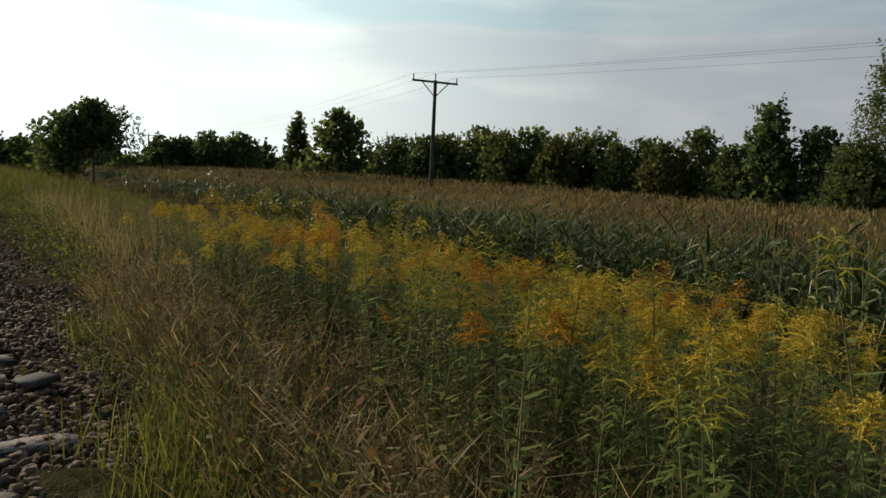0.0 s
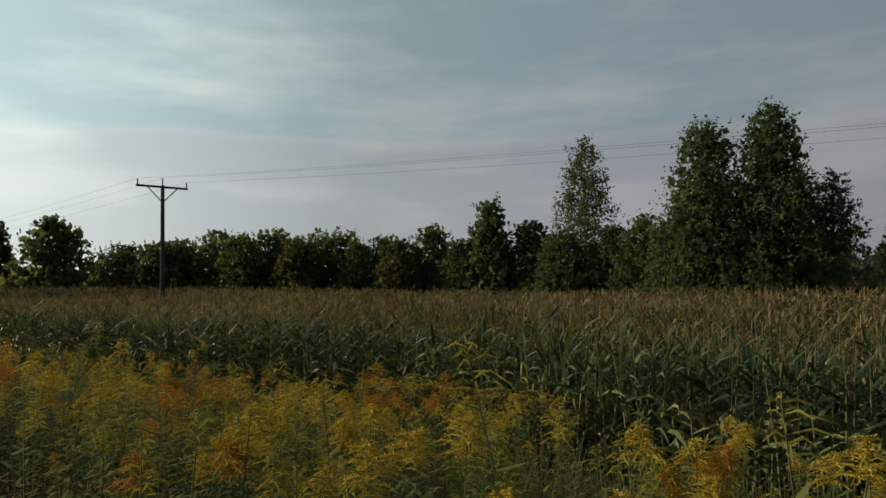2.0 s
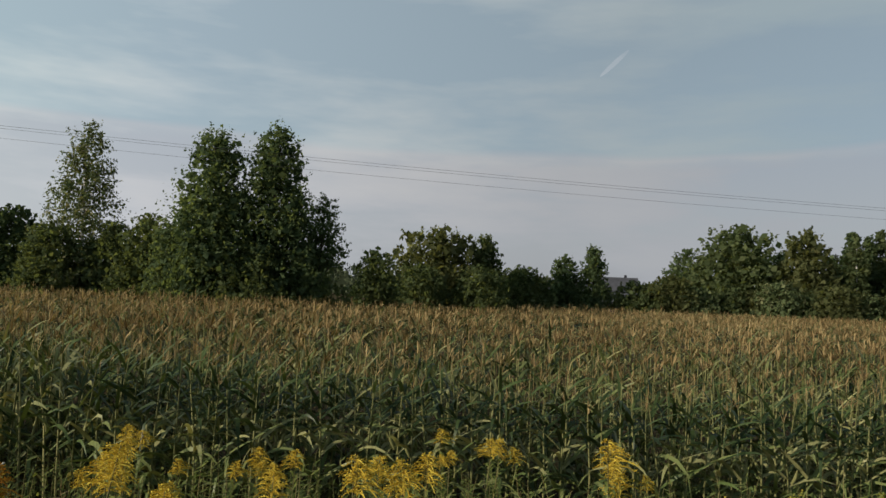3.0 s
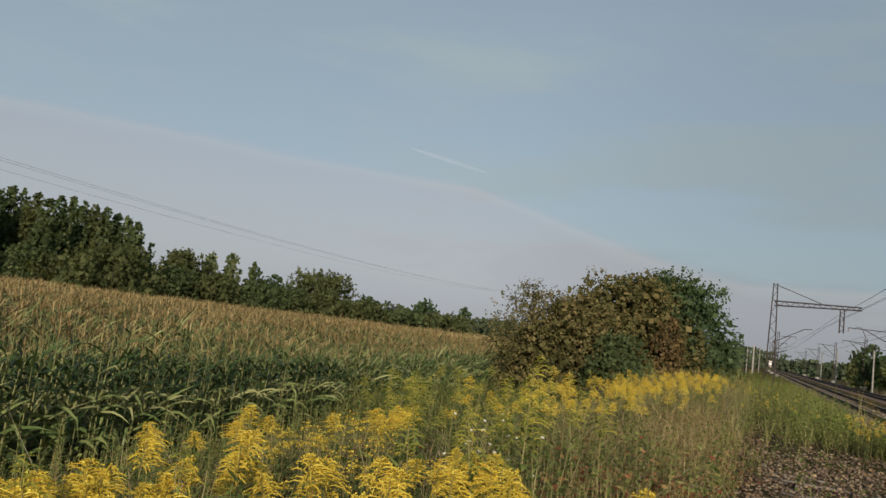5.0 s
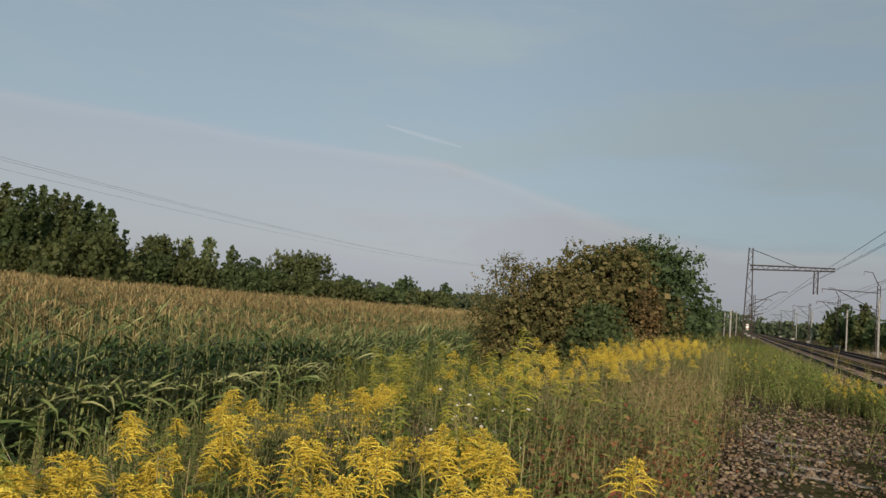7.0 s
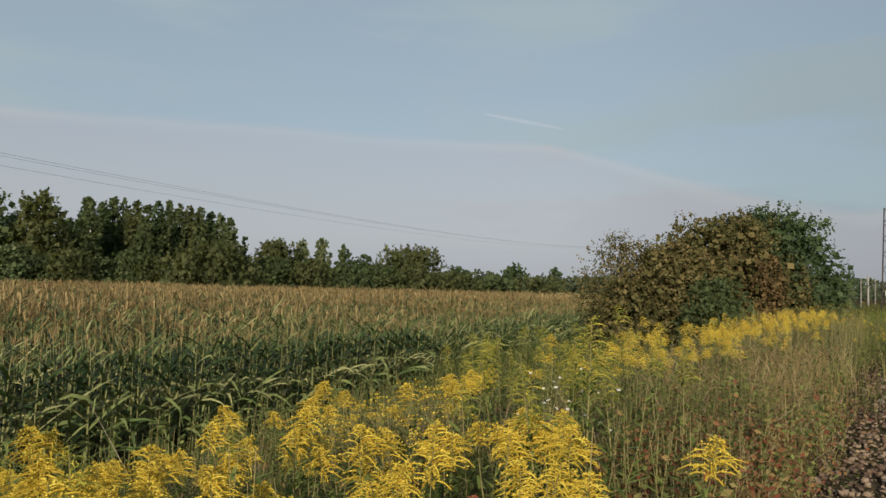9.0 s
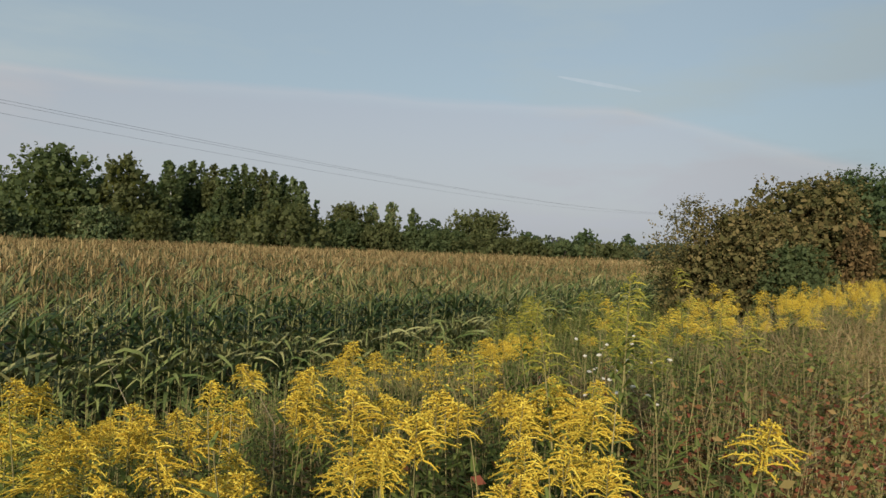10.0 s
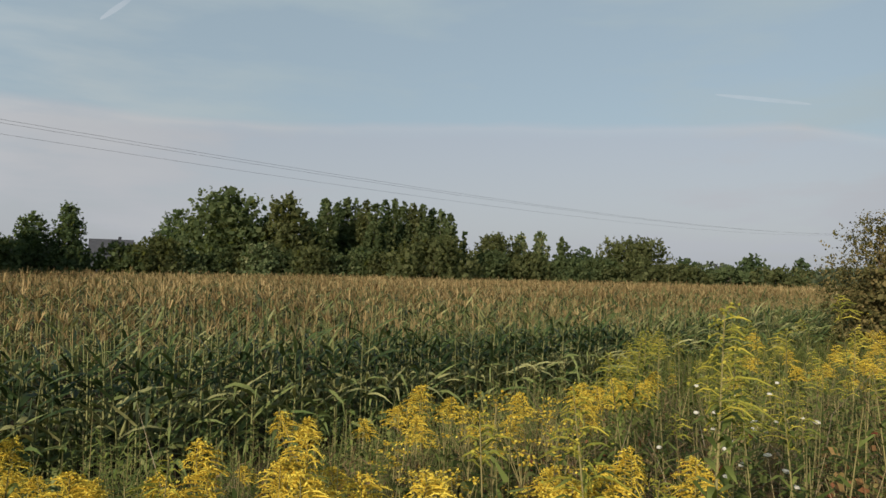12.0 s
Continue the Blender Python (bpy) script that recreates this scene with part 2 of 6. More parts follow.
GRASS = leafy("green_grass", [(0.2, (0.05, 0.068, 0.02)), (0.6, (0.105, 0.125, 0.037)), (0.9, (0.2, 0.19, 0.07))], 0.7, 0.5, 0.7, 0.3)
RED_LEAF = leafy("reddened_leaf", [(0.2, (0.15, 0.05, 0.03)), (0.45, (0.22, 0.125, 0.055)), (0.8, (0.17, 0.16, 0.06))], 0.7, 0.25, 0.8, 0.8)
BROWN_LEAF = leafy("withered_leaf", [(0.15, (0.075, 0.055, 0.028)), (0.5, (0.175, 0.125, 0.06)), (0.85, (0.3, 0.225, 0.115))], 0.75, 0.3, 0.9, 0.7)
LITTER = leafy("fallen_leaf", [(0.2, (0.1, 0.055, 0.03)), (0.5, (0.2, 0.13, 0.07)), (0.85, (0.32, 0.24, 0.14))], 0.8, 0.15, 0.9, 0.8)
WHITE_FLOWER = leafy("white_umbel", [(0.2, (0.38, 0.37, 0.31)), (0.8, (0.58, 0.57, 0.52))], 0.9, 0.2, 0.4, 0.5)
T_DARK = leafy("tree_leaf_dark", [(0.2, (0.056, 0.084, 0.043)), (0.6, (0.099, 0.138, 0.067)), (0.9, (0.145, 0.183, 0.089))], 0.85, 0.58, 0.6, 0.25)
T_MID = leafy("tree_leaf_green", [(0.2, (0.067, 0.091, 0.041)), (0.6, (0.111, 0.141, 0.064)), (0.9, (0.159, 0.185, 0.087))], 0.85, 0.58, 0.6, 0.25)
T_OLIVE = leafy("tree_leaf_olive", [(0.2, (0.068, 0.079, 0.033)), (0.6, (0.116, 0.130, 0.056)), (0.9, (0.168, 0.177, 0.083))], 0.85, 0.58, 0.7, 0.25)
T_BIRCH = leafy("birch_leaf", [(0.25, (0.07, 0.095, 0.042)), (0.6, (0.12, 0.15, 0.07)), (0.9, (0.22, 0.21, 0.11))], 0.7, 0.35, 0.7, 0.3)
T_BROWN = leafy("bush_leaf_brown", [(0.2, (0.05, 0.052, 0.02)), (0.5, (0.1, 0.09, 0.036)), (0.85, (0.18, 0.14, 0.062))], 0.85, 0.3, 0.7, 0.5)
T_RUST = leafy("bush_leaf_rust", [(0.2, (0.055, 0.045, 0.02)), (0.5, (0.115, 0.08, 0.036)), (0.85, (0.185, 0.125, 0.06))], 0.85, 0.3, 0.7, 0.5)
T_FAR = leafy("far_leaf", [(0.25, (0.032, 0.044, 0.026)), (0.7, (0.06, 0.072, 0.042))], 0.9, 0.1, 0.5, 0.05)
BARK = rough_stuff("bark", [(0.2, (0.04, 0.032, 0.025)), (0.8, (0.12, 0.10, 0.08))], 3.0, 25.0)
BIRCH_BARK = rough_stuff("birch_bark", [(0.3, (0.10, 0.09, 0.08)), (0.5, (0.55, 0.53, 0.49)), (0.8, (0.65, 0.63, 0.59))], 3.0, 25.0)
CONCRETE = rough_stuff("weathered_concrete", [(0.2, (0.10, 0.093, 0.083)), (0.55, (0.19, 0.178, 0.16)), (0.85, (0.30, 0.285, 0.26))], 2.5, 45.0, rand=0.25)
# dark concrete; on siding sleeper sides its tone carries the shade, beside paler tops
DARK_CONCRETE = rough_stuff("dark_shaded_concrete", [(0.2, (0.02, 0.018, 0.016)), (0.55, (0.042, 0.038, 0.034)), (0.85, (0.08, 0.074, 0.066))], 2.5, 45.0, rand=0.3)
SLEEPER_TOP = rough_stuff("pale_sleeper_concrete", [(0.2, (0.09, 0.074, 0.06)), (0.5, (0.175, 0.148, 0.122)), (0.85, (0.275, 0.238, 0.2))], 4.0, 40.0, 1.0, 0.35, rand=0.3)
STONE = rough_stuff("ballast_stone", [(0.1, (0.034, 0.022, 0.015)), (0.5, (0.092, 0.061, 0.042)), (0.85, (0.20, 0.148, 0.105))], 6.0, 60.0, rand=0.5)
TRACK_STONE = rough_stuff("track_ballast_stone", [(0.1, (0.09, 0.052, 0.038)), (0.5, (0.21, 0.135, 0.1)), (0.85, (0.34, 0.24, 0.185))], 6.0, 60.0, rand=0.5)
RUST = rough_stuff("rusty_steel", [(0.2, (0.016, 0.011, 0.008)), (0.8, (0.042, 0.025, 0.018))], 5.0, 70.0, 0.9, 0.2)
RAIL_TOP = rough_stuff("worn_rail_head", [(0.2, (0.1, 0.08, 0.068)), (0.8, (0.18, 0.15, 0.13))], 2.0, 50.0, 0.4, 0.02, 0.5)
STEEL = rough_stuff("painted_mast_steel", [(0.2, (0.022, 0.018, 0.017)), (0.8, (0.065, 0.048, 0.042))], 3.0, 40.0, 0.8, 0.2, 0.1)
RED_PAINT = rough_stuff("faded_red_paint", [(0.2, (0.2, 0.05, 0.04)), (0.8, (0.3, 0.09, 0.07))], 5.0, 50.0, 0.6, 0.05)
WHITE_PAINT = rough_stuff("weathered_white_paint", [(0.2, (0.55, 0.53, 0.5)), (0.8, (0.75, 0.74, 0.72))], 5.0, 50.0, 0.6, 0.05)
WIRE = rough_stuff("wire_metal", [(0.2, (0.05, 0.05, 0.05)), (0.8, (0.10, 0.09, 0.085))], 2.0, 20.0, 0.6, 0.0, 0.5)
PORCELAIN = rough_stuff("insulator_glaze", [(0.2, (0.10, 0.055, 0.035)), (0.8, (0.16, 0.09, 0.06))], 5.0, 50.0, 0.25, 0.0)
ROOF = rough_stuff("dark_roof_tile", [(0.2, (0.022, 0.024, 0.03)), (0.8, (0.045, 0.048, 0.058))], 1.0, 8.0, 0.95)
PLASTER = rough_stuff("house_brick_wall", [(0.2, (0.07, 0.05, 0.042)), (0.8, (0.13, 0.10, 0.085))], 0.7, 8.0)


def ground_material():
    m, n, l, b = material("field_soil_and_turf", 1.0)
    b.inputs["Specular IOR Level"].default_value = 0.0
    c = n.new("ShaderNodeTexCoord")
    big = noisy(n, l, 0.35, 6.0, c.outputs["Object"])
    fine = noisy(n, l, 9.0, 6.0, c.outputs["Object"])
    tiny = noisy(n, l, 55.0, 3.0, c.outputs["Object"])
    r1 = ramp(n, [(0.3, (0.03, 0.022, 0.015)), (0.5, (0.065, 0.05, 0.033)), (0.7, (0.12, 0.092, 0.06))])
    r2 = ramp(n, [(0.3, (0.028, 0.028, 0.012)), (0.6, (0.06, 0.055, 0.025)), (0.8, (0.12, 0.10, 0.05))])
    l.new(fine.outputs["Fac"], r1.inputs["Fac"])
    l.new(fine.outputs["Fac"], r2.inputs["Fac"])
    k = ramp(n, [(0.42, (0, 0, 0)), (0.58, (1, 1, 1))])
    l.new(big.outputs["Fac"], k.inputs["Fac"])
    mx = n.new("ShaderNodeMix")
    mx.data_type = "RGBA"
    l.new(k.outputs["Color"], mx.inputs["Factor"])
    l.new(r1.outputs["Color"], mx.inputs["A"])
    l.new(r2.outputs["Color"], mx.inputs["B"])
    l.new(mx.outputs["Result"], b.inputs["Base Color"])
    bp = n.new("ShaderNodeBump")
    bp.inputs["Strength"].default_value = 0.7
    bp.inputs["Distance"].default_value = 0.04
    l.new(tiny.outputs["Fac"], bp.inputs["Height"])
    l.new(bp.outputs["Normal"], b.inputs["Normal"])
    return m


GROUND = ground_material()
BALLAST_BED = rough_stuff("ballast_bed", [(0.2, (0.055, 0.033, 0.024)), (0.5, (0.128, 0.083, 0.061)), (0.85, (0.215, 0.152, 0.118))], 14.0, 38.0, 0.95, 1.0)


# ---- mesh helpers ----
RNG = np.random.default_rng(7)


def sstep(a, b, x):
    t = np.clip((np.asarray(x, float) - a) / (b - a), 0, 1)
    return t * t * (3 - 2 * t)


def ground_z(x, y):
    """Height of the ground: track bed, bank falling to the field, field rising gently far off."""
    x, y = np.asarray(x, float), np.asarray(y, float)
    bank = -1.22 * sstep(0.8, 11.0, y) - 0.06
    rise = 0.75 * sstep(14, 75, -x) * sstep(9, 30, y) + 0.25 * sstep(30, 120, y)
    drop = -0.55 * sstep(-11, -17, y)
    dip = -0.10 * sstep(-2.6, -3.1, y) * sstep(-13, -11, y)
    trough = -0.2 * sstep(-2.55, -2.3, y) * sstep(0.05, -0.25, y) * sstep(-1.6, -2.4, x)
    return trough + bank + rise + drop + dip + 0.05 * np.sin(x * 0.9 + 1.3 * np.sin(y * 0.7)) * sstep(1.0, 3.0, y)


class Shape:
    """Corner points and quads of a small form, with a material index for each quad."""

    def __init__(self):
        self.v, self.q, self.m = [], [], []

    def strip(self, pts, widths, side, mat=0):
        """A ribbon along pts, as wide as widths, spread along side."""
        pts = np.asarray(pts, float)
        side = np.asarray(side, float)
        if side.ndim == 1:
            side = np.repeat(side[None], len(pts), 0)
        b = len(self.v)
        for p, w, s in zip(pts, widths, side):
            self.v.append(p - s * w / 2)
            self.v.append(p + s * w / 2)
        for i in range(len(pts) - 1):
            self.q.append((b + 2 * i, b + 2 * i + 1, b + 2 * i + 3, b + 2 * i + 2))
            self.m.append(mat)

    def tube(self, pts, radii, sides=4, mat=0):
        pts = np.asarray(pts, float)
        b = len(self.v)
        for i, (p, r) in enumerate(zip(pts, radii)):
            d = pts[min(i + 1, len(pts) - 1)] - pts[max(i - 1, 0)]
            d = d / (np.linalg.norm(d) + 1e-9)
            a = np.cross(d, (0, 0, 1) if abs(d[2]) < 0.9 else (1, 0, 0))
            a /= np.linalg.norm(a)
            c = np.cross(d, a)
            for k in range(sides):
                t = 2 * math.pi * k / sides
                self.v.append(p + r * (a * math.cos(t) + c * math.sin(t)))
        for i in range(len(pts) - 1):
            for k in range(sides):
                k2 = (k + 1) % sides
                self.q.append((b + i * sides + k, b + i * sides + k2, b + (i + 1) * sides + k2, b + (i + 1) * sides + k))
                self.m.append(mat)

    def box(self, cx, cy, cz, sx, sy, sz, mat=0, chamfer=0.0):
        """A block; with chamfer the upper edges are cut back."""
        b = len(self.v)
        x, y, z = sx / 2, sy / 2, sz / 2
        ring = [(-x, -y), (x, -y), (x, y), (-x, y)]
        tops = [(-z, 0.0), (z - chamfer, 0.0)] + ([(z, chamfer)] if chamfer else [])
        for h, c in tops:
            for px, py in ring:
                self.v.append(np.array((cx + px - math.copysign(c, px), cy + py - math.copysign(c, py), cz + h)))
        n = len(tops)
        for i in range(n - 1):
            for k in range(4):
                k2 = (k + 1) % 4
                self.q.append((b + 4 * i + k, b + 4 * i + k2, b + 4 * i + 4 + k2, b + 4 * i + 4 + k))
                self.m.append(mat)
        self.q.append((b + 3, b + 2, b + 1, b))
        self.q.append(tuple(b + 4 * (n - 1) + k for k in range(4)))
        self.m += [mat, mat]

    def quads(self, centres, normals, sizes, stretch=1.0, mat=0, rng=RNG):
        """Many small loose leaves."""
        n = len(centres)
        normals = normals / (np.linalg.norm(normals, axis=1, keepdims=True) + 1e-9)
        r = rng.normal(size=(n, 3))
        a = np.cross(normals, r)
        a /= np.linalg.norm(a, axis=1, keepdims=True) + 1e-9
        c = np.cross(normals, a)
        s = np.asarray(sizes)[:, None] / 2
        b = len(self.v)
        pts = np.stack([centres - a * s * stretch, centres + c * s * 0.8, centres + a * s * stretch, centres - c * s * 0.8], 1).reshape(-1, 3)
        self.v.extend(pts)
        self.q.extend((np.arange(n)[:, None] * 4 + np.arange(4) + b).tolist())
        self.m.extend([mat] * n)

    def arrays(self):
        return np.asarray(self.v, np.float32), np.asarray(self.q, np.int32), np.asarray(self.m, np.int32)


def mesh_of(name, v, q, m, mats, smooth=False):
    me = bpy.data.meshes.new(name)
    nq = len(q)
    me.vertices.add(len(v))
    me.vertices.foreach_set("co", np.ascontiguousarray(v, np.float32).ravel())
    me.loops.add(nq * 4)
    me.loops.foreach_set("vertex_index", np.ascontiguousarray(q, np.int32).ravel())
    me.polygons.add(nq)
    me.polygons.foreach_set("loop_start", np.arange(0, nq * 4, 4, dtype=np.int32))
    for a in mats:
        me.materials.append(a)
    me.polygons.foreach_set("material_index", np.ascontiguousarray(m, np.int32))
    if smooth:
        me.polygons.foreach_set("use_smooth", np.ones(nq, bool))
    me.update(calc_edges=True)
    return me


def shape_mesh(name, s, mats, smooth=False):
    return mesh_of(name, *s.arrays(), mats, smooth)


def spread(name, kinds, xyz, turn, size, pick, mats, lean=0.0, tall=None):
    """Many plants joined into one mesh: kinds are arrays(), one picked for each place."""
    vs, qs, ms, base = [], [], [], 0
    lx, ly = RNG.normal(0, lean, len(xyz)), RNG.normal(0, lean, len(xyz))
    tall = size if tall is None else tall
    for k, (v, q, m) in enumerate(kinds):
        idx = np.nonzero(pick == k)[0]
        if not len(idx):
            continue
        c, s = np.cos(turn[idx])[:, None], np.sin(turn[idx])[:, None]
        w = size[idx][:, None]
        zz = v[None, :, 2] * tall[idx][:, None]
        x = (v[None, :, 0] * c - v[None, :, 1] * s) * w + lx[idx][:, None] * zz
        y = (v[None, :, 0] * s + v[None, :, 1] * c) * w + ly[idx][:, None] * zz
        p = np.stack([x, y, zz], 2) + xyz[idx][:, None, :]
        vs.append(p.reshape(-1, 3))
        qs.append((q[None] + (np.arange(len(idx)) * len(v))[:, None, None] + base).reshape(-1, 4))
        ms.append(np.tile(m, len(idx)))
        base += len(idx) * len(v)
    return mesh_of(name, np.concatenate(vs), np.concatenate(qs), np.concatenate(ms), mats)


def part(name, me, parent=None, label=""):
    ob = new(name, me)
    if parent is not None:
        ob.parent = parent
    if label:
        tagged(ob, label)
    return ob


def thing(name, label, category, at=(0, 0, 0), turn=0.0, group="", kind=""):
    ob = new(name)
    ob.empty_display_size = 0.3
    ob.matrix_basis = pose(*at, 0, 0, turn)
    return tagged(ob, label, category, group, kind)


def on_ground(pts):
    return np.column_stack([pts, ground_z(pts[:, 0], pts[:, 1])])


def polar(az, d):
    x0, y0 = (0.15, 0.12) if 95 < az % 360 < 270 else (2.1, 0.38)
    return x0 + d * math.cos(radians(az)), y0 + d * math.sin(radians(az))


# ---- ground ----
def grid_axis(near, step, far, growth=1.35):
    a = list(np.arange(-near, near + 1e-6, step))
    s, p = step, near
    while p < far:
        s *= growth
        p += s
        a.append(p)
        a.insert(0, -p)
    return np.array(a)


def build_ground():
    ax, ay = grid_axis(40, 0.5, 2600), grid_axis(24, 0.4, 2600)
    gx, gy = np.meshgrid(ax, ay, indexing="ij")
    gz = ground_z(gx, gy) + 0.03 * RNG.normal(size=gx.shape) * (np.abs(gx) < 60)
    v = np.stack([gx, gy, gz], 2).reshape(-1, 3)
    n0, n1 = gx.shape
    i = np.arange((n0 - 1) * n1).reshape(n0 - 1, n1)[:, :-1].ravel()
    q = np.stack([i, i + n1, i + n1 + 1, i + 1], 1)
    me = mesh_of("ground", v, q, np.zeros(len(q), np.int32), [GROUND], True)
    tagged(new("ground", me), "brown soil and worn turf beside a railway", "ground", kind="structure")


build_ground()


# ---- plants ----
def corn_shape(rng, leaves, tassel, lo=0.25, seg=4, stalk=True):
    s = Shape()
    h = 1.95
    bend = rng.normal(0, 0.05, 2)
    if stalk:
        stem = [(bend[0] * t * t, bend[1] * t * t, h * t) for t in np.linspace(0 if lo < 0.45 else lo * 0.8, 1, 3)]
        s.tube(stem, [0.017, 0.014, 0.007], 3, 1)
    a0 = rng.uniform(0, 6.28)
    for i in range(leaves):
        f = lo + (0.88 - lo) * i / max(1, leaves - 1)
        a = a0 + math.pi * i + rng.normal(0, 0.6)
        ln = rng.uniform(0.5, 0.85) * (1.1 - 0.9 * max(0.0, f - 0.45))
        rise = rng.uniform(0.55, 1.0) + 0.7 * max(0.0, f - 0.6)      # climb at the stalk
        droop = rng.uniform(0.3, 1.9) - 1.2 * max(0.0, f - 0.6)
        d = np.array((math.cos(a), math.sin(a), 0))
        side = np.array((-math.sin(a), math.cos(a), 0))
        pts, sides = [], []
        tw = rng.normal(0, 0.8)
        kink = rng.uniform(0.4, 0.8) if rng.random() < 0.3 else 2.0
        for t in np.linspace(0, 1, seg + 1):
            out = ln * (t * 0.8 if t < kink else kink * 0.8 + (t - kink) * 0.3)
            zz = h * f + ln * (rise * t - droop * 0.62 * t * t) - (ln * (t - kink) * 0.8 if t > kink else 0)
            pts.append(d * out + (0, 0, max(0.05, zz)) + np.array((bend[0], bend[1], 0)) * f * f)
            sides.append(side * math.cos(tw * t + 0.5) + np.array((0, 0, 1)) * math.sin(tw * t + 0.5))
        w = rng.uniform(0.05, 0.08) * (1.15 - 0.5 * f) * np.interp(np.linspace(0, 1, seg + 1), [0, 0.25, 0.55, 0.8, 1], [0.8, 1.0, 0.85, 0.5, 0.05])
        # some upper leaves get the pale stalk colour, standing for sunlight and drying
        s.strip(pts, w, sides, 1 if f > 0.72 and rng.random() < (0.12 if lo < 0.45 else 0.4) else 0)
    for i in range(tassel):
        a = rng.uniform(0, 6.28)
        o = rng.uniform(0.05, 0.15) if i else 0.0
        ln = rng.uniform(0.1, 0.2) if i else 0.24
        d = np.array((math.cos(a), math.sin(a), 0))
        side = np.array((-math.sin(a), math.cos(a), 0))
        b0 = np.array((bend[0], bend[1], h - 0.02))
        if seg > 2:
            s.strip([b0, b0 + d * o * 0.7 + (0, 0, ln * 0.65), b0 + d * o * 1.5 + (0, 0, ln)], [0.005, 0.0085, 0.004], side, 2)
        else:
            s.strip([b0, b0 + d * o * 1.5 + (0, 0, ln)], [0.016, 0.014], side, 2)
    if lo < 0.5 and rng.random() < 0.7:
        a = rng.uniform(0, 6.28)
        p = np.array((math.cos(a) * 0.03, math.sin(a) * 0.03, 0.95))
        s.tube([p, p + (math.cos(a) * 0.05, math.sin(a) * 0.05, 0.12), p + (math.cos(a) * 0.07, math.sin(a) * 0.07, 0.24)], [0.018, 0.028, 0.008], 4, 1)
    return s


CORN_MATS = [CORN_LEAF, CORN_STALK, CORN_TASSEL]
FIELD_FAR = [(-130, 62), (-60, 42), (-20, 40), (4, 41), (14, 62), (60, 72), (75, 46), (82, 30)]


def corn_edge(x):
    """Near side of the maize, as y."""
    return 10.4 - 1.3 * sstep(-7, -1.5, x) + 0.1 * np.sin(np.asarray(x) * 0.4) + 0.5 * sstep(8, 13, x) + 2.6 * sstep(13, 40, x) + 0.5 * sstep(-12, -40, x)


def corn_far(x):
    xs, ys = zip(*FIELD_FAR)
    return np.interp(x, xs, ys)


def stature(x, y):
    """The first rows stand lower on one side of the field."""
    return 1 - 0.14 * sstep(-5, 3, x) * (1 - sstep(1.5, 7, np.asarray(y) - corn_edge(x)))


def corn_rows(x0, x1, r0, r1, step, row=0.72):
    out = []
    for r in range(r0, r1):
        xs = np.arange(x0, x1, step) + RNG.uniform(-0.3, 0.3) * step
        xs = xs + RNG.normal(0, step * 0.2, len(xs))
        ys = corn_edge(xs) + r * row + RNG.normal(0, 0.05, len(xs))
        keep = ys < corn_far(xs)
        out.append(np.column_stack([xs, ys])[keep])
    return np.concatenate(out)


def corn_field():
    rng = np.random.default_rng(3)
    full = [corn_shape(rng, 13, 5, 0.16) for _ in range(8)]
    mid = [corn_shape(rng, 4, 8, 0.58, 2).arrays() for _ in range(7)]
    top = [corn_shape(rng, 2, 4, 0.74, 1, False).arrays() for _ in range(8)]

    def lay(name, kinds, pts, label, wide=1.0):
        n = len(pts)
        size = RNG.normal(1.0, 0.07, n) * stature(pts[:, 0], pts[:, 1])
        me = spread(name, kinds, on_ground(pts), RNG.uniform(0, 6.28, n), size * wide, RNG.integers(0, len(kinds), n), CORN_MATS, 0.03, size)
        return tagged(new(name, me), label, "maize", kind="stuff")

    near = corn_rows(-34, 40, 0, 4, 0.18)
    pick = (near[:, 0] > -3) & (near[:, 0] < 17) & (near[:, 1] < corn_edge(near[:, 0]) + 1.0)
    lay("maize_field_edge", [k.arrays() for k in full], near[~pick], "dense rows of green maize with brown tassels")
    # the nearest plants stand singly
    meshes = []
    for s in full:
        v, q, m = s.arrays()
        trio = []
        for k, nm in enumerate(("leaves", "stalk", "tassel")):
            qq = q[m == k]
            u, inv = np.unique(qq, return_inverse=True)
            trio.append(mesh_of(nm, v[u], inv.reshape(qq.shape), np.zeros(len(qq), np.int32), [CORN_MATS[k]]))
        meshes.append(trio)
    for i, (x, y) in enumerate(near[pick][:250]):
        ob = thing("maize_plant", "tall green maize plant with brown tassel at the field edge", "maize", (x, y, float(ground_z(x, y))), RNG.uniform(0, 360), "maize plants along the field edge")
        ob.scale = (1, 1, RNG.normal(1, 0.06) * float(stature(x, y)))
        for nm, me in zip(("leaves", "stalk", "tassel"), meshes[i % len(meshes)]):
            part(nm, me, ob)
    rest = near[pick][250:]
    if len(rest):
        lay("maize_row", [k.arrays() for k in full], rest, "green maize row with brown tassels")
    lay("maize_field", mid, np.concatenate([corn_rows(-40, 52, 4, 14, 0.22), corn_rows(-75, -34, 0, 14, 0.34), corn_rows(40, 62, 0, 14, 0.34)]), "green maize under a haze of brown tassels")
    far = np.concatenate([corn_rows(-45, 60, 14, 90, 0.34, 0.72), corn_rows(-125, -45, 14, 60, 0.6, 1.0), corn_rows(60, 82, 14, 50, 0.5, 0.8), corn_rows(-125, -75, 0, 14, 0.5)])
    lay("maize_field_far", top, far, "far maize field, tan with ripe tassels", 1.3)


corn_field()


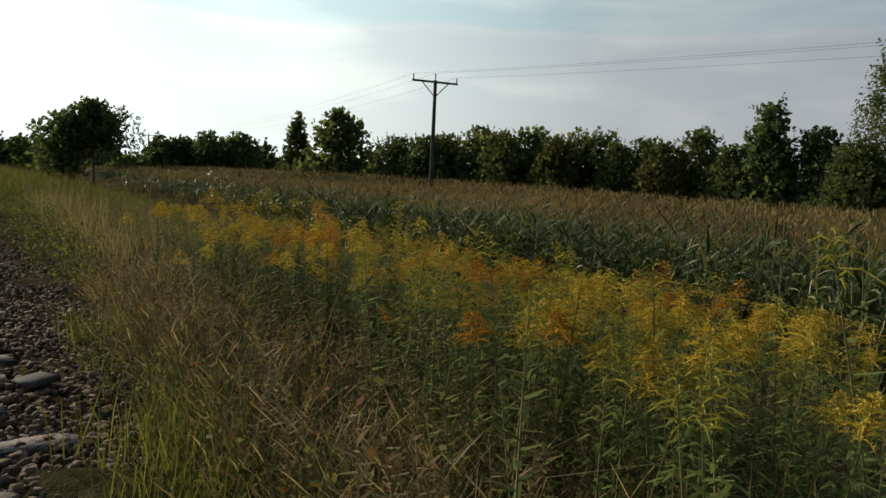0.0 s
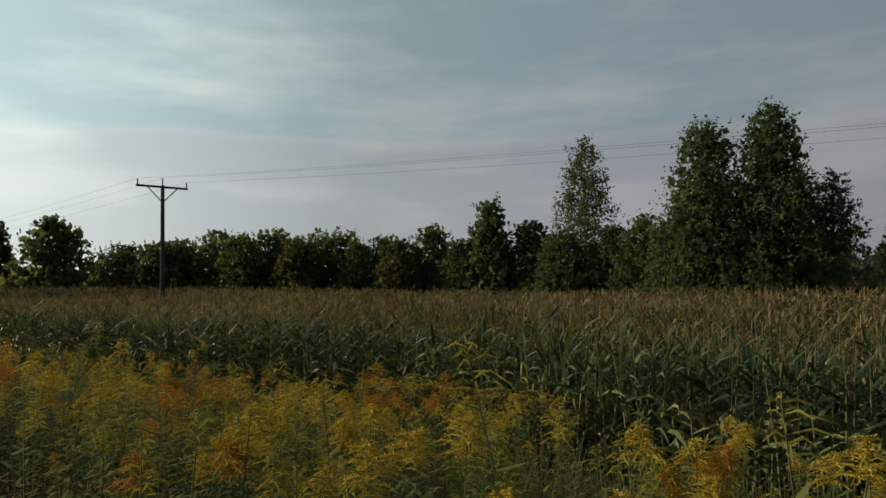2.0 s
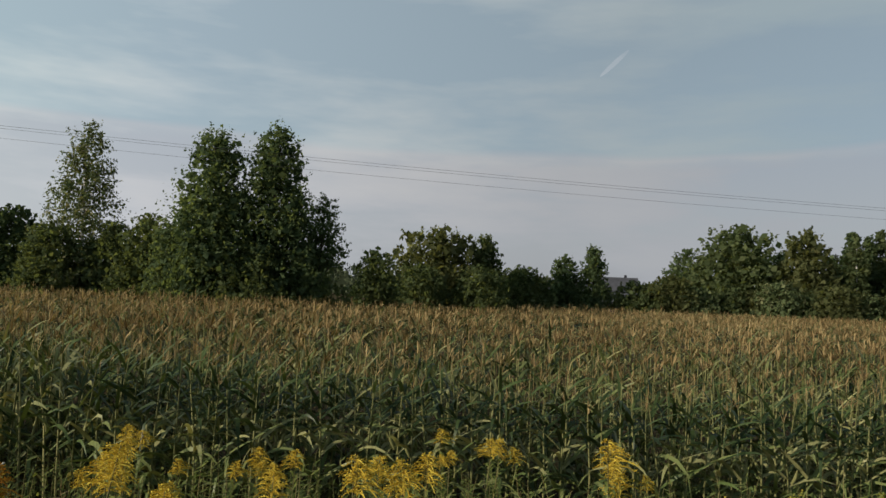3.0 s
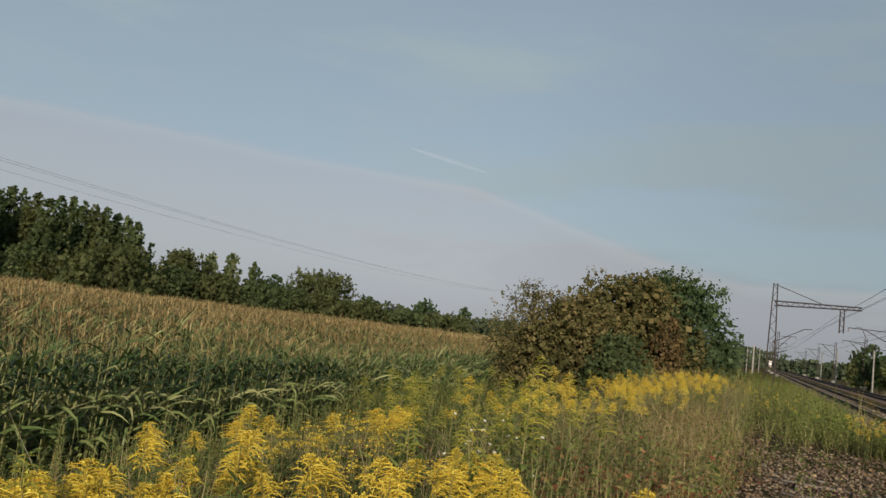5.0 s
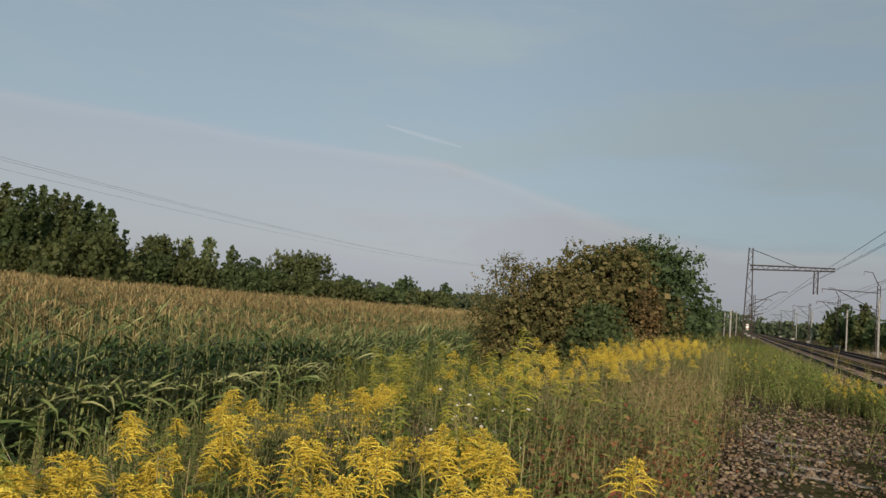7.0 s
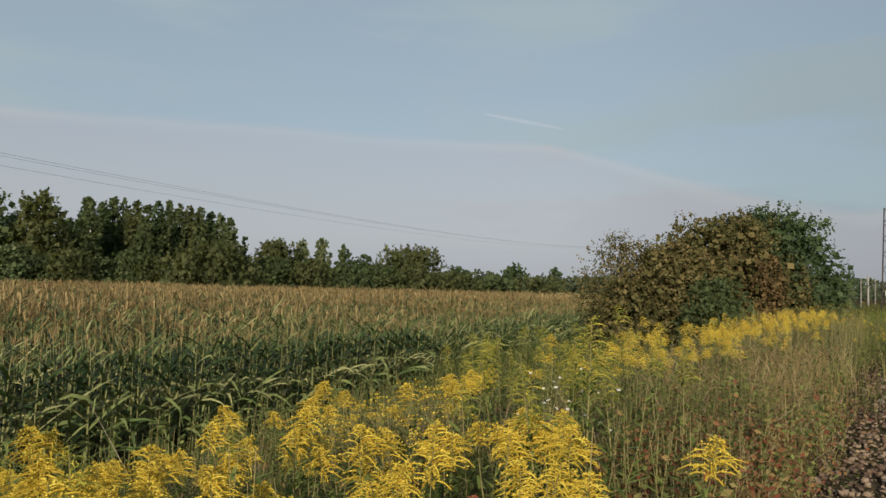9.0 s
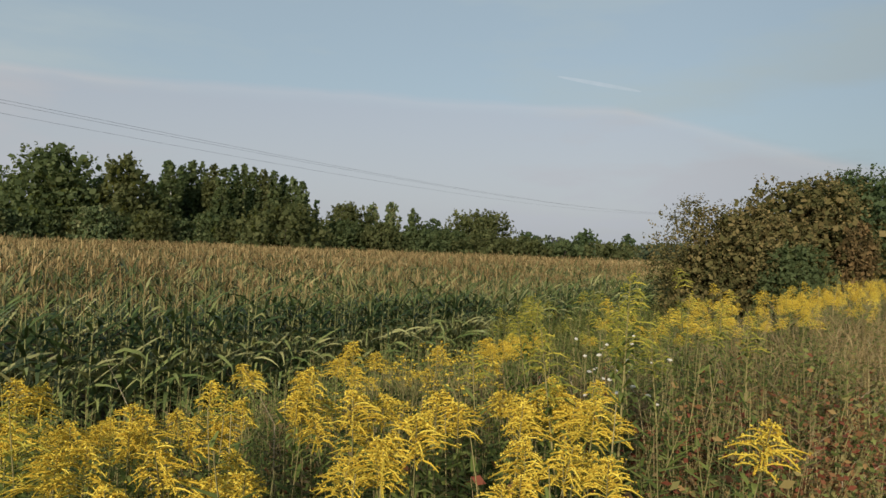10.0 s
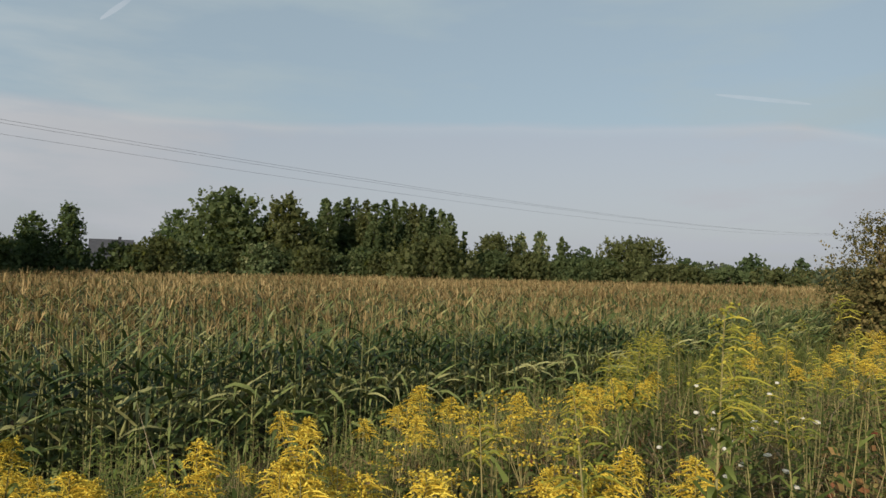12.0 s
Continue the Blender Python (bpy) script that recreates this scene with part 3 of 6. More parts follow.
def goldenrod_shape(rng, leaves=48, arms=38, seg=3, florets=15, h=1.1, wide=0.115, tall=0.145):
    """A wand with narrow leaves and a pyramid of arching one-sided flower sprays."""
    s = Shape()
    b = rng.normal(0, 0.06, 2)
    at = lambda t: np.array((b[0] * t * t, b[1] * t * t, h * t))
    s.tube([at(t) for t in (0, 0.5, 1.0)], [0.0055, 0.0045, 0.0015], 3, 2)
    for i in range(leaves):
        t = 0.1 + (0.82 if not arms else 0.74) * i / leaves
        a = i * 2.4 + rng.normal(0, 0.3)
        d = np.array((math.cos(a), math.sin(a), 0))
        side = np.array((-math.sin(a), math.cos(a), 0))
        ln = rng.uniform(0.07, 0.125) * (1.15 - 0.5 * t)
        up = rng.uniform(0.15, 0.6)
        if seg > 2:
            s.strip([at(t), at(t) + d * ln * 0.55 + (0, 0, ln * up), at(t) + d * ln + (0, 0, ln * (up - 0.25))], [0.007, 0.018, 0.003], side, 0)
        else:
            s.strip([at(t), at(t) + d * ln + (0, 0, ln * up * 0.7)], [0.023, 0.008], side, 0)
    lean = rng.uniform(0, 6.28)
    for i in range(arms):
        f = i / arms
        t = 1 - tall * (1 - f) / h
        a = i * 2.4 + rng.normal(0, 0.4)
        d = np.array((math.cos(a) + 0.35 * math.cos(lean), math.sin(a) + 0.35 * math.sin(lean), 0))
        side = np.array((-math.sin(a), math.cos(a), 0))
        ln = wide * min(1.0, 0.5 + f * 2.2) * (1 - f) ** 0.7 * rng.uniform(0.6, 1.15) + 0.015
        arc = rng.uniform(0.45, 0.95)
        us = np.linspace(0, 1, seg + 1)
        curve = lambda u: at(t) + d * ln * u + (0, 0, ln * (arc * u - 0.78 * u * u))
        fat = 1.0 if seg > 2 else 1.35
        w = np.interp(us, [0, 0.25, 0.8, 1], [0.002, 0.0045, 0.005, 0.002]) * fat
        s.strip([curve(u) for u in us], w, side, 1)
        if seg > 1:
            s.strip([curve(u) + (0, 0, 0.003) for u in us], w * 0.8, side * 0.3 + np.array((0, 0, 0.95)), 1)
        if florets:
            k = np.sort(rng.uniform(0.2, 1.0, florets))
            c = np.array([curve(u) + (0, 0, 0.005) for u in k]) + rng.normal(0, 0.0042, (florets, 3))
            s.quads(c, rng.normal(size=(florets, 3)) + (0, 0, 0.9), rng.uniform(0.0055, 0.009, florets) * fat, 1.2, 1, rng)
    return s


def tansy_shape(rng):
    s = Shape()
    h = 0.95
    b = rng.normal(0, 0.06, 2)
    s.tube([(0, 0, 0), (b[0] * .4, b[1] * .4, h * 0.5), (b[0], b[1], h * 0.85)], [0.006, 0.005, 0.003], 3, 2)
    for i in range(16):
        t = 0.15 + 0.65 * i / 16
        a = i * 2.4
        d = np.array((math.cos(a), math.sin(a), 0))
        p = np.array((b[0] * t, b[1] * t, h * t))
        ln = rng.uniform(0.08, 0.13)
        s.strip([p, p + d * ln * 0.6 + (0, 0, ln * 0.3), p + d * ln], [0.01, 0.05, 0.006], np.array((-math.sin(a), math.cos(a), 0)), 0)
    for i in range(7):
        a = i * 2.4 + rng.normal(0, 0.3)
        o = rng.uniform(0.02, 0.11)
        e = np.array((b[0] + math.cos(a) * o, b[1] + math.sin(a) * o, h + rng.uniform(-0.06, 0.04)))
        s.tube([(b[0] * .8, b[1] * .8, h * 0.8), e], [0.002, 0.0015], 3, 2)
        n = 18
        c = e + np.column_stack([rng.normal(0, 0.02, n), rng.normal(0, 0.02, n), rng.normal(0, 0.004, n)])
        s.quads(c, rng.normal(0, 0.35, (n, 3)) + (0, 0, 1), rng.uniform(0.012, 0.019, n), 1.0, i + 2 if i else 1, rng)
    return s


def umbel_shape(rng):
    s = Shape()
    h = 0.95
    b = rng.normal(0, 0.1, 2)
    s.tube([(0, 0, 0), (b[0] * .4, b[1] * .4, h * 0.55), (b[0], b[1], h * 0.93)], [0.005, 0.004, 0.002], 3, 2)
    heads = [np.array((b[0], b[1], h))] + [np.array((b[0] * .7 + rng.normal(0, .12), b[1] * .7 + rng.normal(0, .12), h * rng.uniform(0.75, 0.95))) for _ in range(2)]
    for hd, e in zip((1, 3, 4), heads):
        s.tube([(b[0] * .45, b[1] * .45, h * 0.55), e - (0, 0, 0.03)], [0.0025, 0.0015], 3, 2)
        tilt = np.array((rng.normal(0, 0.4), rng.normal(0, 0.4), 1.0))
        r = rng.uniform(0.013, 0.021)
        s.tube([e - tilt * 0.006, e, e + tilt * 0.007, e + tilt * 0.010], [r * 0.3, r, r * 0.75, 0.002], 9, hd)
    for i in range(9):
        a = i * 2.4
        t = rng.uniform(0.05, 0.5)
        d = np.array((math.cos(a), math.sin(a), 0))
        p = np.array((b[0] * t * .5, b[1] * t * .5, h * t))
        s.strip([p, p + d * 0.07 + (0, 0, 0.04), p + d * 0.13], [0.004, 0.03, 0.003], np.array((-math.sin(a), math.cos(a), 0)), 0)
    return s


def grass_shape(rng, blades=14, h=0.7, w=0.006, plume=False, spread_r=0.09, seg=2, out=0.55):
    s = Shape()
    for i in range(blades):
        a = rng.uniform(0, 6.28)
        r = spread_r * math.sqrt(rng.random())
        p = np.array((r * math.cos(a), r * math.sin(a), 0))
        a += rng.normal(0, 0.8)
        d = np.array((math.cos(a), math.sin(a), 0))
        hh = h * rng.uniform(0.5, 1.05)
        o = hh * rng.uniform(0.1 * out, out)
        e = rng.normal(0, hh * 0.07, 2)
        pts = [p, p + d * o * 0.3 + (e[0], e[1], hh * 0.55), p + d * o * rng.uniform(0.7, 1.5) + (0, 0, hh * rng.uniform(0.7, 1.0))]
        f = rng.uniform(0, 3.14)
        side = np.array((math.cos(f), math.sin(f), 0))
        s.strip(pts if seg == 2 else pts[::2], [w, w * 0.9, w * 0.2] if seg == 2 else [w, w * 0.35], side, 0)
        if plume and i % 2 == 0:
            e = np.array(pts[2])
            s.strip([e - d * 0.05 - (0, 0, 0.06), e, e + d * 0.05 + (0, 0, 0.05)], [0.003, 0.007, 0.002], side, 0)
    return s


def weed_shape(rng, n=26, h=0.35, leaf=0.05, mat=0):
    s = Shape()
    for k in range(3):
        a = rng.uniform(0, 6.28)
        e = np.array((math.cos(a) * h * 0.4, math.sin(a) * h * 0.4, h * rng.uniform(0.7, 1.1)))
        s.strip([(0, 0, 0), e * (0.55, 0.55, 0.6), e], [0.006, 0.005, 0.002], (-math.sin(a), math.cos(a), 0), 2)
        u = rng.uniform(0.2, 1, n // 3)
        c = e[None] * u[:, None] + rng.normal(0, h * 0.1, (n // 3, 3))
        c[:, 2] = np.abs(c[:, 2])
        s.quads(c, rng.normal(0, 0.6, (n // 3, 3)) + (0, 0, 0.8), rng.uniform(0.6, 1.4, n // 3) * leaf, 1.3, mat, rng)
    return s


# ---- meadow between the track and the maize ----
TRODDEN = np.array([(0.0, 0.0), (0.3, 0.2), (0.8, 0.35), (1.4, 0.4), (2.0, 0.35), (2.6, 0.3), (3.0, 0.35), (3.3, 0.5)])   # bare line along the old siding


def clear_of_path(p, r=1.25):
    d = np.min(np.hypot(p[:, None, 0] - TRODDEN[None, :, 0], p[:, None, 1] - TRODDEN[None, :, 1]), 1)
    return p[d > r]


def patchy(p, scale, seed, cut):
    """Keeps the places where a soft random field is above cut."""
    k = np.array([noise.noise((x * scale + seed * 13.7, y * scale, seed * 3.1)) for x, y in p])
    return p[k > cut]


def area(n, x0, x1, y0, y1):
    return np.column_stack([RNG.uniform(x0, x1, n), RNG.uniform(y0, y1, n)])


def clumps(n, stems, x0, x1, y0, y1, r=0.3):
    """Places gathered in tufts of several stems."""
    c = area(n, x0, x1, y0, y1)
    return np.repeat(c, stems, 0) + RNG.normal(0, r, (n * stems, 2))


def sow(name, kinds, pts, mats, label, category, size=(1.0, 0.15), lean=0.08, group=""):
    n = len(pts)
    if not n:
        return None
    s = np.clip(RNG.normal(size[0], size[1], n), size[0] * 0.55, size[0] * 1.5)
    me = spread(name, kinds, on_ground(pts), RNG.uniform(0, 6.28, n), s, RNG.integers(0, len(kinds), n), mats, lean)
    return tagged(new(name, me), label, category, group, "stuff")


# places of the flowering clumps that stand out one by one
GOLD_RIGHT = [(3.1, 2.15), (3.0, 1.75), (3.15, 2.6), (3.4, 3.1), (3.6, 2.3), (3.4, 1.9), (3.85, 3.35), (4.2, 3.4), (3.9, 3.05), (4.1, 3.05), (4.25, 2.9), (4.3, 2.65), (4.25, 2.3), (4.25, 2.05), (3.85, 1.85), (4.05, 1.62), (4.2, 1.5), (4.4, 1.4), (4.5, 1.05), (4.78, 1.72), (4.95, 1.75), (4.65, 3.1), (5.0, 1.65), (4.05, 4.2), (3.5, 3.7)]
GOLD_FIELD = [(5.23, 4.38), (5.87, 3.8), (6.1, 3.95), (6.55, 3.35), (6.6, 2.96), (6.83, 2.98), (7.2, 3.2), (10.4, 3.16), (10.9, 2.9), (11.6, 2.6), (12.3, 2.2), (9.9, 3.5), (13.2, 2.6), (12.8, 3.3), (14.0, 1.8), (14.6, 2.6), (15.6, 2.2)]
GOLD_LEFT = [(-8.5, 1.8), (-7.2, 2.0), (-6.4, 1.8), (-5.9, 2.0), (-5.2, 2.3), (-1.3, 2.2), (-2.0, 2.1), (-2.3, 2.2), (-3.4, 3.9), (-2.8, 4.6), (-2.9, 5.2), (-2.6, 5.5), (-1.2, 2.5), (-0.8, 3.3), (-0.5, 3.0), (-0.2, 2.8), (-1.5, 6.8), (-1.2, 6.0), (-0.1, 3.6), (-0.5, 6.4), (-0.1, 6.1), (0.4, 3.1), (1.4, 8.0), (1.0, 4.2), (0.8, 3.6), (1.7, 6.8), (-2.4, 2.8), (-1.5, 2.2), (2.3, 4.4), (2.8, 6.6), (-4.2, 3.5), (-4.1, 4.0), (-3.5, 4.3), (-2.6, 2.7), (-4.6, 4.4)]
ORANGE = [(-12.5, 4.4), (-11.8, 4.8), (-11.0, 10.8), (-10.1, 7.3), (-9.1, 6.1), (-7.0, 2.7), (-6.6, 2.9), (-5.7, 2.5), (-4.3, 2.9), (-4.2, 3.1), (-3.9, 3.4), (-6.7, 6.9), (-7.1, 7.5), (-5.5, 6.7), (-3.7, 4.8), (-4.0, 5.3), (-2.2, 2.2), (-0.9, 3.2)]
BUDS = [(-14.0, 2.4), (-5.1, 2.6), (-7.4, 4.6), (-8.0, 4.9), (-2.6, 1.9), (-3.0, 2.0), (-1.5, 1.9), (-3.7, 3.2), (-1.2, 2.7), (3.3, 2.8), (3.0, 3.3), (4.7, 1.4), (6.3, 2.1), (6.5, 2.5), (7.4, 3.5), (7.7, 3.7), (8.0, 3.9), (7.6, 2.6), (7.9, 2.7), (8.3, 2.9), (8.6, 3.0), (9.0, 4.2), (10.2, 3.9), (11.4, 4.3), (5.8, 1.7), (7.0, 1.8), (8.2, 2.0), (-2.2, 2.6), (-1.9, 3.3), (-1.0, 2.0), (-0.6, 2.4), (-3.3, 2.5), (-2.9, 3.4), (-0.3, 2.0), (-1.6, 2.9), (-3.9, 2.4), (-0.9, 3.9), (0.3, 2.4), (-4.6, 2.6)]
TANSY = [(5.4, 2.9), (5.5, 2.7), (6.3, 3.8), (6.1, 3.4), (6.3, 3.3), (4.8, 2.3), (4.95, 2.3), (5.05, 2.1), (5.57, 3.05), (5.7, 2.74), (5.64, 3.5), (5.3, 3.0), (5.0, 2.7), (6.6, 3.9), (5.9, 3.1)]


def around(places, stems, r):
    return np.repeat(np.array(places), stems, 0) + RNG.normal(0, r, (len(places) * stems, 2))


def meadow():
    rng = np.random.default_rng(11)
    bloom = [goldenrod_shape(rng) for _ in range(6)]
    buds = [goldenrod_shape(rng, 58, 32, 3, 7, 1.2, 0.1, 0.27) for _ in range(4)]
    mid = [goldenrod_shape(rng, 30, 22, 2, 3).arrays() for _ in range(6)]
    mid_buds = [goldenrod_shape(rng, 34, 16, 2, 2, 1.2, 0.10).arrays() for _ in range(4)]
    light = [goldenrod_shape(rng, 7, 12, 1, 1, 1.05, 0.14).arrays() for _ in range(5)]
    wands = [goldenrod_shape(rng, 29, 0, 2, 0, 0.95).arrays() for _ in range(6)]
    g_mats, b_mats, o_mats = [GOLD_LEAF, GOLD, HERB_STEM], [GOLD_LEAF, GOLD_GREEN, HERB_STEM], [HERB, GOLD_BROWN, HERB_STEM]

    def split(s, mats, names=("leaves", "flower_spray", "stem")):
        v, q, m = s.arrays()
        trio = []
        for k, nm in enumerate(names):
            qq = q[m == k]
            u, inv = np.unique(qq, return_inverse=True)
            trio.append((nm, mesh_of(nm, v[u], inv.reshape(qq.shape), np.zeros(len(qq), np.int32), [mats[k]])))
        return trio

    # nearest goldenrods stand singly
    sets = {"gold": [split(s, g_mats) for s in bloom], "bud": [split(s, b_mats) for s in buds], "orange": [split(s, o_mats) for s in bloom[:3]]}
    text = {"gold": "goldenrod in full yellow bloom on a leafy green stem", "bud": "tall goldenrod still in greenish bud", "orange": "fading orange-brown goldenrod beside the track"}
    for kind, pts, k0 in (("gold", np.concatenate([around(GOLD_RIGHT, 3, 0.15), around(GOLD_LEFT, 3, 0.18), around(GOLD_FIELD, 3, 0.2)]), 0.89),
                          ("bud", around([p for p in BUDS if -5 < p[0] < 7.5], 2, 0.15), 0.95), ("orange", around([p for p in ORANGE if -8 < p[0]], 2, 0.15), 0.95)):
        for i, (x, y) in enumerate(clear_of_path(pts, 1.02)):
            ob = thing("goldenrod", text[kind], "goldenrod", (x, y, float(ground_z(x, y))), RNG.uniform(0, 360), "goldenrods beside the track")
            k = RNG.normal(k0, 0.07) * (1.12 if kind == "bud" and x > 7 else 1.08 if kind == "gold" and x < 2.5 else 1.0)
            ob.scale = (k * 1.15, k * 1.15, k)
            for nm, me in sets[kind][i % len(sets[kind])]:
                part(nm, me, ob)
    ob = thing("goldenrod", "single tall goldenrod spire in greenish bud", "goldenrod", (5.02, 1.46, float(ground_z(5.02, 1.46))), 40, "goldenrods beside the track")
    ob.scale = (1.3, 1.3, 1.22)
    for nm, me in sets["bud"][1]:
        part(nm, me, ob)
    stand = np.concatenate([around([p for p in GOLD_FIELD if p[0] > 9], 7, 0.35), clumps(7, 5, 13.5, 17, 2.0, 5.5, 0.35), clumps(12, 6, -15, -5, 2.6, 8.5, 0.35), clumps(6, 6, -9, -4.5, 1.9, 3.2, 0.3), around([p for p in GOLD_LEFT if p[0] < -2.5], 4, 0.25), area(170, 17, 25, 1.2, 3.8)])
    sow("goldenrod_stand", mid, clear_of_path(stand, 1.4), g_mats, "stand of yellow goldenrod between track and maize", "goldenrod", (0.92, 0.12))
    sow("low_goldenrod", mid, np.concatenate([area(60, 17, 21, -2.4, -1.3), area(40, 20, 36, -1.2, 0.8)]), g_mats, "low yellow goldenrod along the old siding", "goldenrod", (0.55, 0.08))
    siding = around([(10.3, -1.95), (10.7, -2.05), (10.9, -2.4), (11.3, -2.3), (11.6, -2.5)], 10, 0.18)
    sow("siding_goldenrod", mid_buds, siding, b_mats, "leafy goldenrod clump between the old siding and the rails", "goldenrod", (0.6, 0.12))
    shrubby = [weed_shape(rng, 96, 0.62, 0.036).arrays() for _ in range(5)]
    low = np.concatenate([around([(10.3, -1.85), (10.7, -2.05), (11.1, -2.3), (11.5, -2.3)], 14, 0.2), patchy(area(110, 15.5, 20, -2.5, -1.9), 0.8, 7, 0.0), patchy(area(360, 19, 34, -2.3, -0.3), 0.6, 8, -0.1), area(300, 33, 60, -2.2, 0.8)])
    sow("siding_weeds", shrubby, low, [GOLD_LEAF, GOLD_LEAF, HERB_STEM], "bushy yellow-green weeds between the old siding and the rails", "weeds", (0.78, 0.2), 0.15)
    tall = np.concatenate([around(BUDS, 2, 0.35), clumps(5, 5, 8.5, 13, 3.4, 6.0), clumps(10, 5, -13, -4, 2.2, 9), clumps(8, 5, -9, -2, 2.0, 4.5, 0.3)])
    sow("goldenrod_in_bud", mid_buds, clear_of_path(tall, 1.5), b_mats, "tall greenish goldenrod still in bud", "goldenrod", (0.95, 0.14))
    spent = np.concatenate([around([p for p in ORANGE if p[0] < -3], 6, 0.3), clumps(7, 6, -15, -6, 3.2, 9.0, 0.4)])
    sow("goldenrod_spent", mid, clear_of_path(spent, 1.5), o_mats, "fading orange-brown goldenrod", "goldenrod", (0.92, 0.12))
    far_bloom = np.concatenate([
        patchy(area(520, 14, 44, 0.8, 9.5), 0.22, 4, 0.0), area(300, 17, 30, 0.6, 3.4), 
        patchy(area(520, -45, -14, 2.6, 9.5), 0.25, 5, 0.1), area(520, -46, -17, 1.4, 9.6), area(160, -17, -9, 3, 9.6), area(420, -110, -44, 0.8, 8),
        area(10, 10.4, 11.8, -2.5, -1.9), area(30, 17.5, 22, -2.6, -1.5), area(60, 20, 40, -1.5, 0.8), area(280, 28, 95, -15, -11.9)])
    sow("goldenrod_patches", light, far_bloom, g_mats, "yellow goldenrod patches along the bank", "goldenrod", (1.0, 0.16))
    # tansy and umbels
    t_mats = [HERB, GOLD, HERB_STEM] + [GOLD] * 6
    tansy = [tansy_shape(rng) for _ in range(4)]
    sow("tansy_stand", [k.arrays() for k in tansy], area(110, -8.4, -4.4, 9.0, 10.0), t_mats, "tansy with flat clusters of yellow buttons at the field edge", "tansy", (1.05, 0.08))
    tansy = [split(k, t_mats, ("leaves", "flower_head", "stem") + ("flower_head",) * 6) for k in tansy]
    for i, (x, y) in enumerate(around(TANSY, 2, 0.12)):
        ob = thing("tansy", "tansy with flat clusters of yellow buttons", "tansy", (x, y, float(ground_z(x, y))), RNG.uniform(0, 360), "tansies among the goldenrod")
        k = RNG.normal(0.93, 0.06)
        ob.scale = (k, k, k)
        for nm, me in tansy[i % 4]:
            part(nm, me, ob)
    umbel = [umbel_shape(rng) for _ in range(3)]
    for i, (x, y) in enumerate([(6.97, 2.4), (7.4, 2.46), (7.35, 2.6), (6.45, 2.05), (6.4, 2.25), (5.95, 1.85), (6.2, 1.72), (6.7, 2.2), (-2.2, 6.4)]):
        s = umbel[i % 3]
        ob = thing("wild_carrot", "wild carrot with white umbels among goldenrod", "wild carrot", (x, y, float(ground_z(x, y))), 70 * i, "wild carrots")
        v, q, m = s.arrays()
        for k, nm in enumerate(("leaves", "umbel", "stem", "umbel", "umbel")):
            qq = q[m == k]
            u, inv = np.unique(qq, return_inverse=True)
            part(nm, mesh_of(nm, v[u], inv.reshape(qq.shape), np.zeros(len(qq), np.int32), [[HERB, WHITE_FLOWER, HERB_STEM, WHITE_FLOWER, WHITE_FLOWER][k]]), ob)
    # undergrowth: fine near the path, coarser far off
    dense = np.concatenate([area(800, 2.4, 10, 1.0, 6.5), area(260, 3.2, 6.5, 1.0, 2.6), area(450, 9, 17, 1.2, 8.5), area(120, 3, 11, 6.0, 8.0), area(800, -8, 2, 2.0, 8.5), area(300, -9, 0.5, 1.5, 3.6), area(600, -16, -7, 2.4, 10.5), area(200, 20, 36, -2.4, 0.9)])
    sow("leafy_stems", wands, clear_of_path(dense, 1.0), g_mats, "leafy green goldenrod stems without flowers", "goldenrod", (0.76, 0.18))
    faded = np.concatenate([area(300, 4.0, 10, 1.0, 3.0), area(260, 10, 17, 0.9, 3.0), area(160, 5, 9, 3.0, 5.0), area(330, -9, 0.5, 1.05, 2.6), area(200, -8, 1, 2.6, 6)])
    sow("withered_stems", wands, clear_of_path(faded, 1.0), [BROWN_LEAF, BROWN_LEAF, STRAW], "withered brown stems with curled leaves", "weeds", (0.62, 0.15), 0.12)
    fine_dry = [grass_shape(rng, 48, 0.46, 0.0014, True, 0.26, 2, 0.5).arrays() for _ in range(5)]
    far_dry = [grass_shape(rng, 16, 0.66, 0.006, False, 0.25, 1).arrays() for _ in range(4)]
    near_pts = np.concatenate([area(260, -9, 1.0, 1.0, 2.1), area(90, -8, -1.5, 1.6, 3.0), area(70, 6.5, 14, 1.0, 2.4), area(120, 2.5, 9, 1.0, 3), area(90, -8, 2, 3.4, 8)])
    sow("dry_grass", fine_dry, clear_of_path(near_pts, 1.0), [DRY], "tall dry brown grass beside the track", "grass", (0.9, 0.22), 0.18)
    far_pts = np.concatenate([area(170, -40, -8, -3.4, -2.4), area(240, -30, -8, 1.3, 2.6), area(1500, 18, 95, -15.5, -11.8), area(400, 14, 40, 0.8, 5.0), area(500, -40, -14, 2.5, 10.5)])
    sow("dry_bank_grass", far_dry, far_pts, [DRY], "dry brown grass farther along the bank", "grass", (0.9, 0.2), 0.15)
    fine_green = [grass_shape(rng, 20, 0.36, 0.004, False, 0.18).arrays() for _ in range(5)]
    far_green = [grass_shape(rng, 14, 0.38, 0.009, False, 0.25, 1).arrays() for _ in range(4)]
    near_pts = np.concatenate([area(780, -9, 2.5, 1.2, 8), area(800, 2, 11, 0.9, 8), area(40, -7, -2.5, 0.6, 1.4), area(60, -4.4, -1.7, 0.5, 1.3)])
    sow("green_grass", fine_green, clear_of_path(near_pts, 0.9), [GRASS], "green grass and undergrowth", "grass", (1.0, 0.25), 0.15)
